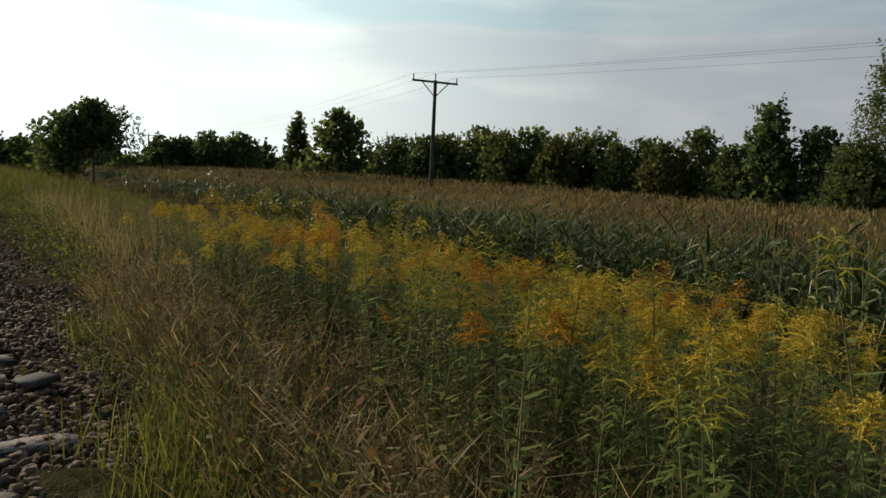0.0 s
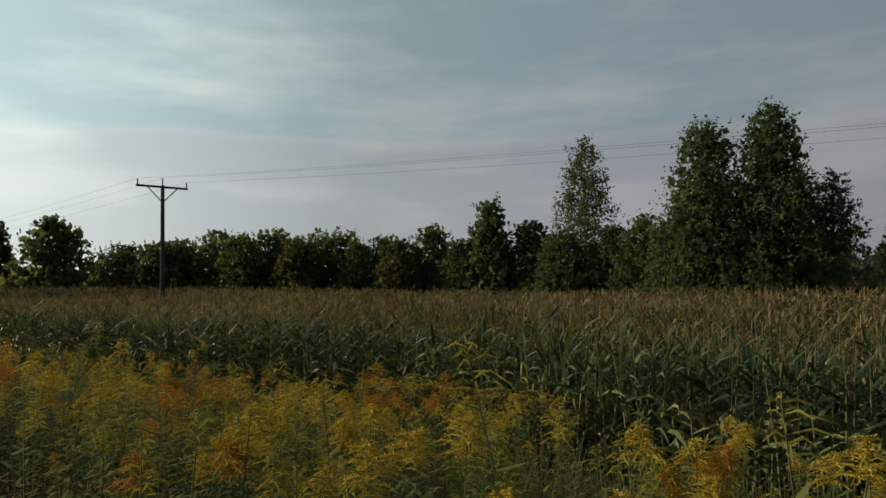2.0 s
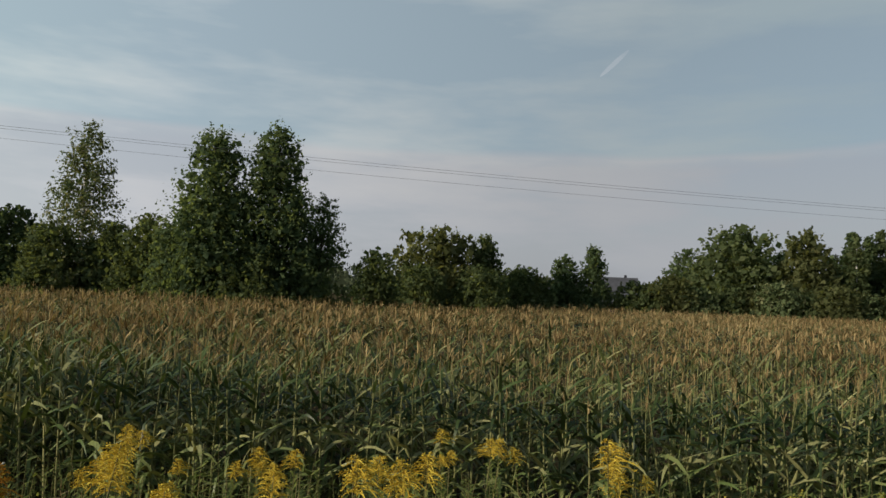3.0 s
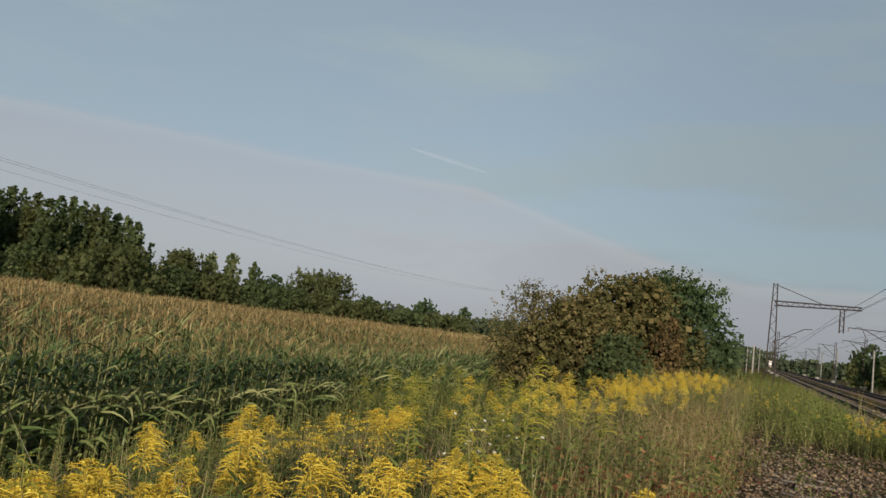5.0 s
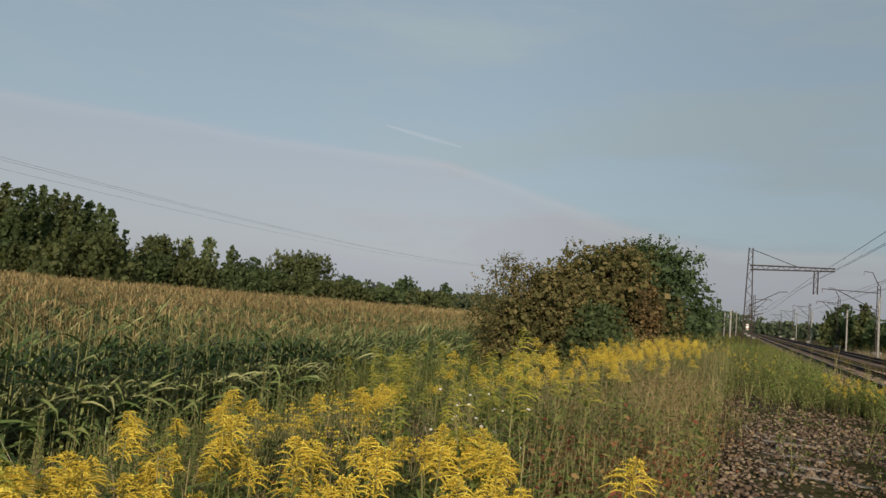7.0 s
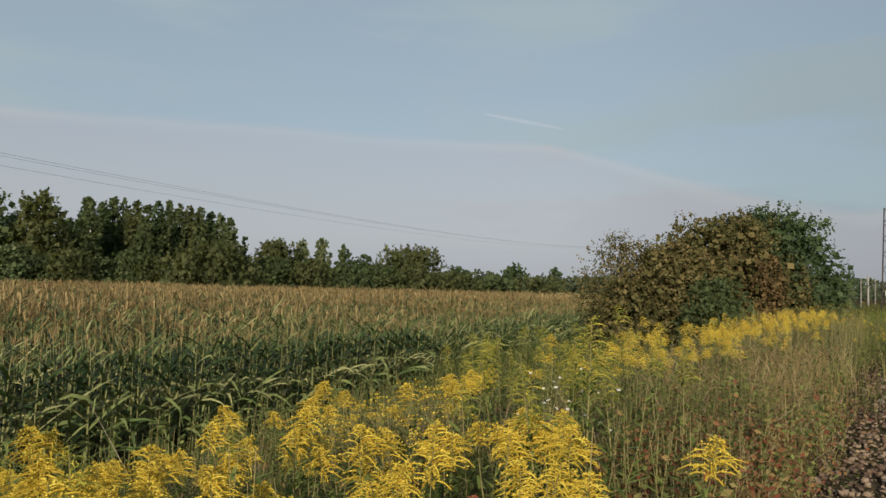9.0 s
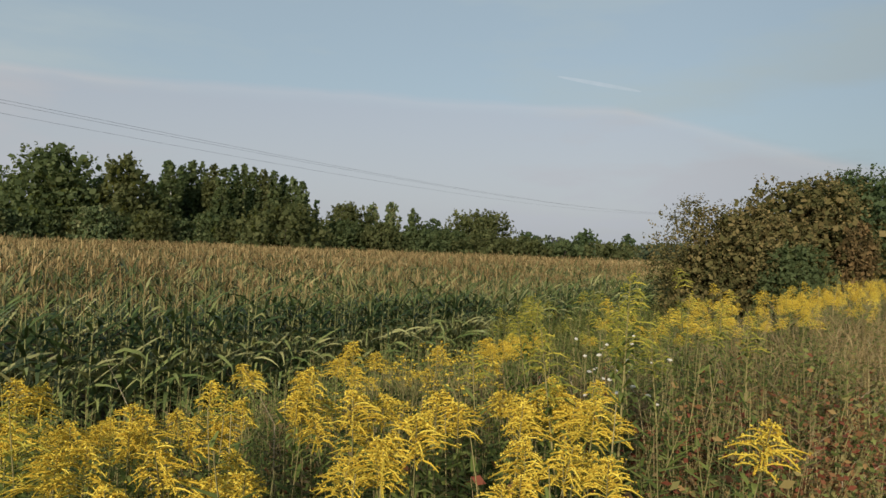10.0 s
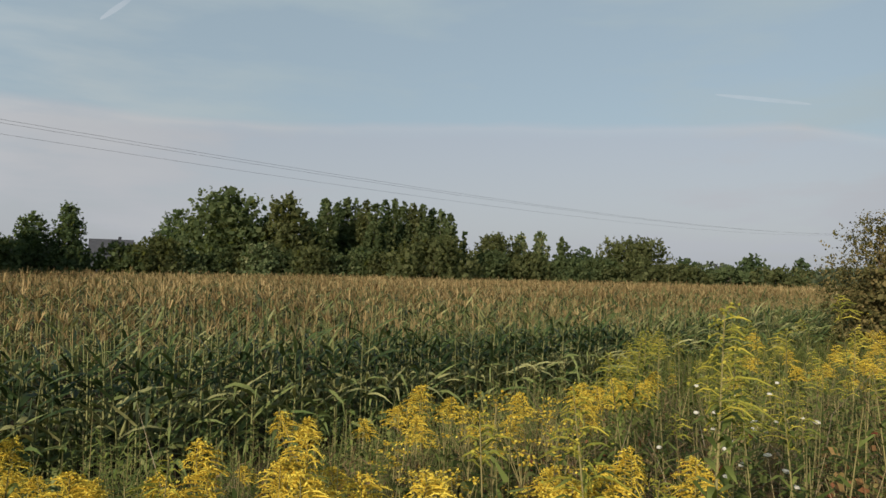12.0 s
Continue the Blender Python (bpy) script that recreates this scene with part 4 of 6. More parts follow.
    far_pts = np.concatenate([area(880, -45, -9, 1.1, 11.2), area(900, 11, 46, 0.4, 11.4), area(160, -9, 11, 8, 9.6), area(480, -45, -6, -3.5, -2.3), area(400, -50, -22, -2.4, 1.0), area(900, -130, -36, -2.4, 10), area(120, 14, 60, -2.7, -2.1), area(200, 18.5, 44, -2.2, 0.9), area(900, -60, 70, -15, -11.8)])
    sow("bank_grass", far_green, far_pts, [GRASS], "green grass farther along the bank", "grass", (1.0, 0.25), 0.15)
    sow("distant_grass", far_green, np.concatenate([area(900, -130, -36, -2.6, 10), area(500, -130, -36, -16, -11.2), area(300, 44, 110, -2.4, 6)]), [GRASS], "rough green grass far along the line", "grass", (2.0, 0.4), 0.15)
    weeds = [weed_shape(rng, 42, 0.42, 0.025).arrays() for _ in range(6)]
    herb = np.concatenate([area(520, 1.5, 11, 1.2, 8), area(200, -9, 1.5, 3.2, 8), area(620, 5, 17, 0.7, 2.6), area(560, 18, 40, -2.2, 0.9), area(90, 13, 22, -2.7, -2.0), area(200, 17, 44, -2.2, 5), area(40, 10, 18, -2, 0.8), area(260, -40, -10, 0.8, 9), area(240, -44, -20, -2.2, 0.8), area(170, -24, -9, 0.55, 1.4), area(60, -24, -13, -1.2, 0.4), area(260, -40, -6, -3.4, -2.4)])
    sow("broadleaf_weeds", weeds, clear_of_path(herb, 0.9), [HERB, HERB, HERB_STEM], "green broad-leaved weeds", "weeds", (1.1, 0.3), 0.12)
    small = [weed_shape(rng, 30, 0.34, 0.017).arrays() for _ in range(5)]
    sow("fine_weeds", small, clear_of_path(np.concatenate([area(520, -9, 1.5, 1.0, 3.4), area(110, -7, -2.0, 0.6, 1.6)]), 0.9), [HERB, HERB, HERB_STEM], "fine green weeds among dry grass", "weeds", (1.1, 0.3), 0.12)
    red = np.concatenate([area(260, 6.0, 8.8, 0.9, 1.75), area(300, 4.2, 8.0, 1.0, 1.9), area(60, 7, 12, 0.6, 1.5), area(140, -8, 0, 1.0, 2.4), area(90, 4.5, 9, 2, 4.2), area(120, 4.0, 6.5, 1.0, 1.8)])
    sow("reddened_weeds", weeds, clear_of_path(red, 1.0), [RED_LEAF, RED_LEAF, HERB_STEM], "low weeds turning red and brown", "weeds", (1.05, 0.25), 0.12)
    straw = [grass_shape(rng, 34, 0.95, 0.004, True, 0.25, 2, 0.22).arrays() for _ in range(3)]
    sow("straw_grass", straw, np.concatenate([around([(12.4, 1.4), (13.6, 1.7), (14.8, 1.5), (16.2, 1.8), (11.2, 1.5)], 10, 0.45), area(14, 7.6, 17, 0.9, 2.6)]), [STRAW], "tall pale straw-coloured grass", "grass", (0.92, 0.12), 0.08)
    reed = [grass_shape(rng, 12, 1.15, 0.018, False, 0.15).arrays() for _ in range(3)]
    sow("reeds", reed, area(260, 15, 22, 5.5, 10.5), [GRASS], "grey-green reeds beside the bush", "reeds", (1.0, 0.15), 0.1)
    canes = [grass_shape(rng, 3, 1.2, 0.006, False, 0.05).arrays() for _ in range(3)]
    sow("dead_stems", canes, clear_of_path(np.concatenate([area(40, 4, 9, 1.8, 4.0), area(50, -6, 0, 1.4, 4.5)]), 1.4), [DRY], "pale dead stems standing in the weeds", "dry stems", (0.95, 0.2), 0.14)


meadow()


# ---- trees and bushes ----
def crown_points(rng, n, radius, z0, z1, profile, lobes, tuft):
    """Leaf places on upturned sprigs that cover the lobes of an uneven crown."""
    h = z1 - z0

    def envelope(t):
        if profile == "cone":
            return (1 - t) ** 0.6 * 0.96 + 0.04
        if profile == "oval":
            return np.sqrt(np.clip(1 - (2 * t - 0.75) ** 2 / 1.6, 0.02, 1)) * (1.06 - 0.45 * t)
        if profile == "shrub":
            return np.sqrt(np.clip(1.02 - t ** 2.6, 0.02, 1))
        if profile == "peak":
            return (1 - t) ** 0.42 * np.minimum(1.0, 0.6 + 2.0 * t)
        return np.sqrt(np.clip(1 - (2 * t - 0.85) ** 2 / 1.35, 0.03, 1))

    grid = np.linspace(0.02, 0.99, 200)
    share = np.cumsum(envelope(grid) ** 0.75)
    m = lobes
    t = np.interp((np.arange(m) + rng.random(m)) / m, share / share[-1], grid)
    e = envelope(t)
    a = np.arange(m) * 2.4 + rng.normal(0, 0.35, m)
    p1, p2 = rng.uniform(0, 6, 2)
    wob = 1 + 0.09 * np.sin(a * 2 + p1) + 0.08 * np.sin(a * 3 + p2 + 6 * t) + rng.normal(0, 0.06, m)
    size = np.minimum(radius * rng.uniform(0.2, 0.38, m) * (0.4 + 0.6 * e), h * 0.18)
    rc = np.maximum(radius * e * wob - size * 1.05, 0) * np.where(rng.random(m) < 0.62, rng.uniform(0.85, 1.0, m), rng.uniform(0.1, 0.75, m))
    zc = np.clip(z0 + t * h, z0 + size * 0.6, z1 - size * rng.uniform(0.9, 1.5, m))
    c = np.column_stack([rc * np.cos(a), rc * np.sin(a), zc])
    k = 9
    w = size ** 2
    g = rng.choice(m, max(1, n // k), p=w / w.sum())
    u = rng.normal(size=(len(g), 3)) + (0, 0, 0.3)
    u /= np.linalg.norm(u, axis=1, keepdims=True)
    foot = c[g] + u * (size[g] * rng.uniform(0.5, 0.95, len(g)))[:, None]
    d = u * 0.75 + (0, 0, 0.55) + rng.normal(0, 0.28, u.shape)
    d /= np.linalg.norm(d, axis=1, keepdims=True)
    ln = tuft * size[g] * rng.uniform(0.25, 0.75, len(g))
    q = (np.arange(k)[None] + rng.random((len(g), k))) / k
    p = foot[:, None] + d[:, None] * (ln[:, None] * q)[..., None]
    p = p + rng.normal(size=p.shape) * (ln[:, None] * 0.17 * (1.15 - 0.8 * q))[..., None]
    nrm = u[:, None] * 0.6 + rng.normal(0, 0.5, p.shape) + (0, 0, 0.3)
    deep = rng.choice(m, max(1, n // 6), p=w / w.sum())
    inner = c[deep] + rng.normal(0, 0.4, (len(deep), 3)) * size[deep][:, None]
    return p.reshape(-1, 3), nrm.reshape(-1, 3), c, (1.2 - 0.45 * q).ravel(), inner


def tree_meshes(rng, height, radius, profile, leaf, leaves, foot, mat, bark, limbs, tuft, airy):
    lobes = int(min(130, max(48, leaves / 55)))
    p, nrm, c, fine, inner = crown_points(rng, leaves, radius, height * foot, height, profile, lobes, tuft)
    p[:, 2] = np.maximum(p[:, 2], 0.05)
    crown = Shape()
    crown.quads(p, nrm, rng.uniform(0.6, 1.3, len(p)) * leaf * fine, 1.3, 0, rng)
    if not airy:                               # larger leaves inside close the crown
        crown.quads(inner, rng.normal(size=inner.shape), rng.uniform(1.8, 3.0, len(inner)) * leaf, 1.0, 0, rng)
    wood = Shape()
    top = np.array((rng.normal(0, radius * 0.06), rng.normal(0, radius * 0.06), height * 0.9))
    r0 = 0.014 * height + 0.02
    line = [np.array((top[0] * u * u, top[1] * u * u, top[2] * u)) for u in np.linspace(0, 1, 6)]
    wood.tube(line, np.linspace(r0, r0 * 0.12, 6), 6, 0)
    arms = []
    for i in rng.choice(len(c), min(len(c), limbs), False):
        e = c[i]
        u = min(0.85, max(0.12, (e[2] / height) * 0.72))
        s = np.array((top[0] * u * u, top[1] * u * u, top[2] * u))
        w = Shape()
        w.tube([s, s * 0.45 + e * 0.55 + (0, 0, 0.02 * height), e], [r0 * 0.35, r0 * 0.22, r0 * 0.06], 4, 0)
        arms.append(shape_mesh("limb", w, [bark]))
    return shape_mesh("trunk", wood, [bark], True), shape_mesh("crown", crown, [mat]), arms


def tree(name, label, category, az0, az1, top, dist, profile="round", mat=None, foot=0.02, bark=None, group="", sink=0.0, wide=1.34, full=1.0, tuft=1.0):
    """A tree or bush that fills the bearings az0 to az1 up to the climb angle top, dist metres off."""
    x, y = polar((az0 + az1) / 2, dist)
    g = float(ground_z(x, y)) - sink
    height = 1.5 + dist * math.tan(radians(top)) - g
    radius = wide * dist * math.tan(radians(abs(az0 - az1) / 2))
    rng = np.random.default_rng(int(abs(az0) * 100 + dist))
    leaf = dist * (0.0032 if dist < 60 else 0.0026 if dist < 100 else 0.0029)
    cap = 22000 if dist < 40 else 16000 if dist < 60 else 7000
    leaf = max(leaf, math.sqrt(full * 6.6 * 2 * radius * height / cap))
    leaves = int(full * 6.6 * 2 * radius * height / leaf ** 2)
    wood, crown, limbs = tree_meshes(rng, height, radius, profile, leaf, leaves, foot, mat or T_MID, bark or BARK, 9 if dist < 65 else (4 if dist < 85 else 0), tuft, full < 0.75)
    ob = thing(name, label, category, (x, y, g), 0, group)
    part("trunk", wood, ob)
    for me in limbs:
        part("limb", me, ob)
    part("crown", crown, ob)
    return ob


def trees():
    hedge = "hedge behind the maize"
    tree("round_tree", "dark round tree with a dense spreading crown", "tree", 177.4, 173.6, 3.65, 95, "round", T_DARK, wide=1.25)
    tree("round_tree", "top of a dark round tree beside a thinner one", "tree", 175.6, 171.4, 4.75, 97, "oval", T_DARK, foot=0.42, wide=1.2)
    tree("spreading_tree", "dark tree with thin crown showing sky", "tree", 173.6, 169.9, 4.3, 94, "round", T_DARK, foot=0.16, full=0.34, wide=1.2)
    for a0, a1, top, d, pr in [(180.6, 178.6, 1.9, 140, "shrub"), (179, 177, 1.75, 140, "shrub"), (170.0, 168.2, 2.6, 140, "oval"), (168.6, 166.2, 2.4, 140, "shrub"), (166.8, 164.2, 2.9, 135, "round"), (164.6, 161.8, 3.0, 135, "round"), (162.2, 160.2, 2.2, 150, "shrub"), (161.7, 160.9, 2.6, 145, "cone"), (170.2, 167.2, 2.2, 138, "shrub"), (168.0, 165.0, 2.15, 141, "shrub"), (166, 162.4, 2.5, 142, "shrub"), (163.6, 160.6, 1.8, 143, "shrub"), (172.6, 169.4, 0.95, 120, "shrub")]:
        tree("far_tree", "dark far tree at the edge of the maize", "tree", a0, a1, top, d, pr, T_DARK, group="far trees behind the maize")
    tree("slender_tree", "slender tree with a light green pointed crown", "tree", 160.4, 157.4, 4.9, 98, "cone", T_MID)
    tree("broad_tree", "broad dark green tree behind the maize", "tree", 158.4, 152.8, 5.2, 92, "peak", T_MID)
    for i, (a0, a1, top, d) in enumerate([(153.2, 148.8, 3.3, 84), (150.4, 146.4, 3.6, 80), (148.8, 145.0, 3.8, 82), (146.4, 141.6, 4.4, 79), (144.4, 140.6, 4.1, 74), (142.4, 137.6, 4.55, 77), (140, 136.4, 4.0, 70), (138.2, 133.0, 4.45, 74), (135, 131.8, 3.7, 68), (133.4, 129.0, 4.0, 72), (131.8, 128.2, 3.7, 65), (129.4, 125.0, 4.9, 68), (126.8, 123.2, 3.7, 62)]):
        tree("hedge_bush", "dense green bush in the hedge behind the maize", "bush", a0, a1, top, d, ("shrub", "round")[i % 3 == 1], [T_MID, T_DARK, T_OLIVE, T_MID][i % 4], group=hedge)
    tree("young_oak", "dark bushy young oak in the hedge", "tree", 125.2, 120.0, 6.9, 61, "peak", T_DARK, tuft=1.5)
    tree("hedge_bush", "dark green bush beside the birch", "bush", 121.4, 117.2, 5.0, 60, "shrub", T_DARK, group=hedge)
    tree("birch", "airy birch with pale trunk and grey-green leaves", "tree", 118.4, 111.4, 11.4, 57, "cone", T_BIRCH, bark=BIRCH_BARK, full=0.7, tuft=1.6)
    for a0, a1, top, d in [(119, 114.5, 4.2, 55), (115, 110.6, 4.5, 54), (112.6, 107.8, 5.2, 52), (109.5, 105, 4.2, 49), (105.2, 99.6, 3.6, 45), (101, 95.5, 3.2, 49), (93.4, 89, 2.6, 66), (88.4, 84.0, 2.5, 66), (85.4, 80.6, 2.5, 78)]:
        tree("hedge_bush", "leafy green bush at the foot of the trees", "bush", a0, a1, top, d, "shrub", T_MID, group=hedge)
    tree("tall_oak", "tall oak with ragged twin tops", "tree", 109.6, 101.6, 11.8, 47, "peak", T_DARK, full=0.9, tuft=1.9)
    tree("tall_oak", "tall oak with ragged twin tops and a green side", "tree", 104.6, 97.6, 12.9, 46, "peak", T_DARK, full=0.9, tuft=1.9)
    tree("leaning_oak", "dark oak limb leaning out from the tall pair", "tree", 99.4, 95.3, 7.8, 47, "oval", T_DARK, foot=0.42, full=0.5, tuft=1.6)
    tree("hedge_bush", "round green bush beside the oaks", "bush", 96.8, 93.0, 3.6, 58, "shrub", T_MID, group=hedge)
    tree("willow_clump", "broad olive-green willow clump", "tree", 93.2, 86.0, 5.6, 72, "shrub", T_OLIVE)
    tree("willow_clump", "broad olive-green willow clump, darker side", "tree", 87.6, 84.2, 5.2, 74, "shrub", T_MID)
    for a0, a1, top in [(75.4, 73.0, 1.9), (84.6, 82, 2.4), (82.6, 80, 2.0), (81, 78.4, 1.8), (74.2, 71.8, 1.9), (72.8, 70.0, 2.3)]:
        tree("hedge_bush", "low bush along the far field edge", "bush", a0, a1, top, 82, "shrub", T_MID, group=hedge)
    tree("field_tree", "small dark tree before a house", "tree", 80.7, 78.2, 3.6, 80, "round", T_DARK, tuft=1.4)
    tree("field_tree", "small dark tree before a house, the taller of two", "tree", 78.6, 75.6, 4.5, 80, "peak", T_DARK, tuft=1.4)
    # grove: two broad crowns, then young slim trees with pointed tips
    grove = "grove behind the maize"
    tree("grove_tree", "broad leafy tree at the edge of a grove", "tree", 69.4, 63.4, 6.3, 90, "round", T_MID, group=grove)
    tree("grove_tree", "broad light green tree in a grove", "tree", 64.4, 59.0, 6.1, 88, "oval", T_OLIVE, group=grove)
    tree("grove_tree", "dark pointed tree rising from a grove", "tree", 60.2, 57.6, 6.0, 96, "cone", T_DARK, group=grove)
    rng = np.random.default_rng(9)
    for k in range(14):
        az = 58.6 - k * 0.76
        top = np.interp(az, [47.5, 49, 50.6, 52, 58], [3.9, 5.1, 5.65, 5.9, 5.9]) + rng.normal(0, 0.12)
        tree("grove_tree", "slim green tree with a pointed tip in a dense grove", "tree", az + 1.05, az - 1.05, top, rng.uniform(86, 94), "peak", [T_MID, T_DARK, T_MID, T_MID, T_OLIVE][k % 5], bark=BIRCH_BARK if k % 3 == 0 else BARK, group=grove)
    for k in range(7):
        az = 70 - k * 3.3
        tree("grove_tree", "dark tree inside a dense grove", "tree", az + 1.9, az - 1.9, 4.3 + rng.normal(0, 0.2), 97, "oval", T_DARK, group=grove)
    tree("grove_tree", "small dark pointed tree at the end of a grove", "tree", 48.3, 47.0, 3.5, 100, "cone", T_DARK, group=grove)
    for k in range(13):
        az = 73 - k * 1.9
        tree("grove_bush", "leafy bush along the foot of the grove", "bush", az + 1.7, az - 1.7, rng.uniform(1.3, 2.5), rng.uniform(80, 85), "shrub", [T_MID, T_OLIVE, T_BIRCH][k % 3], group="bushes before the grove")
    tree("round_bush", "broad olive bush before the grove", "bush", 53.5, 46.6, 3.0, 79, "shrub", T_OLIVE)
    for a0, a1, top, d, pr, mt in [(47.2, 43.4, 3.4, 110, "round", T_OLIVE), (44.2, 42.2, 3.5, 112, "oval", T_BIRCH), (42.6, 40.6, 3.6, 111, "peak", T_BIRCH), (40.8, 38.8, 3.1, 110, "oval", T_MID), (39.0, 37.4, 2.4, 112, "round", T_DARK),
                                  (36.8, 31.8, 3.2, 125, "round", T_OLIVE), (38.6, 35.0, 1.7, 105, "shrub", T_MID), (36, 31.6, 1.4, 104, "shrub", T_OLIVE), (47.4, 43.6, 2.0, 98, "shrub", T_MID), (44.2, 40.2, 1.8, 98, "shrub", T_OLIVE), (41.2, 37.6, 1.6, 99, "shrub", T_MID),
                                  (32.4, 28.6, 1.15, 104, "shrub", T_OLIVE), (29.6, 25.6, 1.05, 108, "shrub", T_MID), (26.8, 24.9, 1.95, 150, "round", T_DARK), (26.4, 22, 1.05, 110, "shrub", T_OLIVE), (31.6, 29.6, 1.6, 160, "shrub", T_DARK), (23.4, 21.8, 1.7, 155, "oval", T_DARK)]:
        tree("field_edge_tree", "mixed green tree along the far field edge", "tree", a0, a1, top, d, pr, mt, group="trees along the far field edge")
    # the big bush beside the track
    tree("big_bush", "big rounded dark olive bush beside the track", "bush", 11.6, 2.2, 6.3, 36, "shrub", T_DARK, sink=0.2, full=1.3)
    tree("big_bush", "big rounded bush with browning leaves beside the track", "bush", 14.4, 4.6, 6.0, 34, "shrub", T_BROWN, sink=0.2, full=1.3)
    tree("big_bush", "browning front of the big bush beside the track", "bush", 17.9, 8.6, 4.0, 32, "shrub", T_BROWN, sink=0.2, full=1.2)
    tree("big_bush", "thin twiggy end of the big bush, turning brown", "bush", 20.4, 14.6, 4.4, 32, "round", T_BROWN, sink=0.6, full=0.62, tuft=1.8)
    tree("low_bush", "rust-brown low bush before the big bush", "bush", 8.0, 5.2, 3.0, 31.5, "shrub", T_RUST)
    tree("low_bush", "bright green low bush before the big bush", "bush", 12.8, 8.0, 1.3, 29.5, "shrub", T_MID)
    # beyond the tracks
    for a0, a1, top, d, pr, mt in [(-5.6, -7.2, 1.7, 150, "round", T_OLIVE), (-6.1, -7.9, 2.4, 118, "round", T_DARK), (-7.4, -9.2, 2.6, 112, "oval", T_OLIVE), (-9.2, -11.2, 1.7, 100, "shrub", T_DARK), (-10.6, -13, 2.0, 92, "shrub", T_MID), (-12.4, -14.8, 2.2, 84, "shrub", T_DARK), (-14, -17, 2.3, 76, "shrub", T_MID), (-16.6, -20.5, 2.5, 68, "shrub", T_DARK), (-20, -25, 3.6, 60, "shrub", T_MID), (-24, -30, 4.0, 55, "shrub", T_DARK), (-11.5, -15.5, 2.1, 88, "shrub", T_DARK), (-15, -19, 2.4, 72, "shrub", T_DARK), (-18.5, -23, 2.7, 64, "shrub", T_DARK), (-8.4, -12, 1.7, 104, "shrub", T_DARK)]:
        tree("railside_tree", "green tree beyond the railway", "tree", a0, a1, top, d, pr, mt, group="trees beyond the railway")
    tree("young_alder", "young tree with ragged dark top beyond the railway", "tree", -15.0, -18.8, 5.9, 58, "cone", T_DARK, full=0.7, tuft=1.8)
    for a0, a1, top, d in [(-167.6, -170.3, 5.4, 62), (-164, -168.2, 6.4, 56), (-169.6, -171.1, 3.0, 80), (-170.8, -172.6, 1.5, 95), (-172.2, -174.2, 0.8, 130), (-173.6, -176, 0.8, 150), (-175.4, -178, 0.95, 170), (-160, -165, 6.4, 52)]:
        tree("railside_tree", "dark tree beyond the railway, against the light", "tree", a0, a1, top, d, "round", T_DARK, group="trees beyond the railway")


def far_woods():
    """Woods on the horizon, all round."""
    rng = np.random.default_rng(21)
    s = Shape()
    for az in np.arange(-22, 338, 0.4):
        if az > 200 and rng.random() < 0.6:
            continue
        d = rng.uniform(280, 420)
        base = 1.0 + 0.3 * math.sin(az * 0.21) + 0.22 * math.sin(az * 0.73)
        if 86 < az < 99:
            base = 2.2
        if 172 < az < 192:
            base = 1.25 + 0.35 * (az < 178.5)
        x, y = polar(az, d)
        g = float(ground_z(x, y))
        top = 1.5 + d * math.tan(radians(max(0.5, base + rng.normal(0, 0.13)))) - g
        b = len(s.v)                               # upright leaf-coloured sheet put in for the dense shade inside the wood
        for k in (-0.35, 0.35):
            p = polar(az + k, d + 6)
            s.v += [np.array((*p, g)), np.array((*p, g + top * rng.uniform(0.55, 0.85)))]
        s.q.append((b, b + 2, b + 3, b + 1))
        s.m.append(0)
        n = 55
        c = np.column_stack([rng.normal(0, d * 0.006, n), rng.normal(0, d * 0.006, n), top * rng.random(n) ** 0.85])
        c[:, :2] *= np.sqrt(np.clip(1.2 - (c[:, 2:] / top) ** 2, 0.1, 1.2))
        s.quads(c + (x, y, g), rng.normal(size=(n, 3)) * (1, 1, 0.4), rng.uniform(1.2, 2.6, n), 1.0, 0, rng)
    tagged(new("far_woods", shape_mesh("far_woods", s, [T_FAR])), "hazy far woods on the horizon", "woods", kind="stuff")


trees()
far_woods()


# ---- railway ----
RAIL_Y = [(-4.2, -5.7), (-8.95, -10.45)]
BED_Z = -0.13


def bend(x):
    """Sideways shift of the line, which curves gently away on one side."""
    return -0.00018 * min(0.0, max(x, -42.0)) ** 2 + 0.015 * min(0.0, x + 42.0)


def rail_shape(x0, x1):
    s = Shape()
    n = max(2, int((x1 - x0) / 5))
    prof = [(-0.075, 0.0), (-0.075, 0.018), (-0.014, 0.04), (-0.014, 0.125), (-0.036, 0.135), (-0.034, 0.172), (0.034, 0.172), (0.036, 0.135), (0.014, 0.125), (0.014, 0.04), (0.075, 0.018), (0.075, 0.0)]
    xs = np.linspace(x0, x1, n)
    for x in xs:
        for y, z in prof:
            s.v.append(np.array((x, y + bend(x), z)))
    k = len(prof)
    for i in range(n - 1):
        for j in range(k - 1):
            s.q.append((i * k + j, i * k + j + 1, (i + 1) * k + j + 1, (i + 1) * k + j))
            s.m.append(1 if j == 5 else 0)
    return s


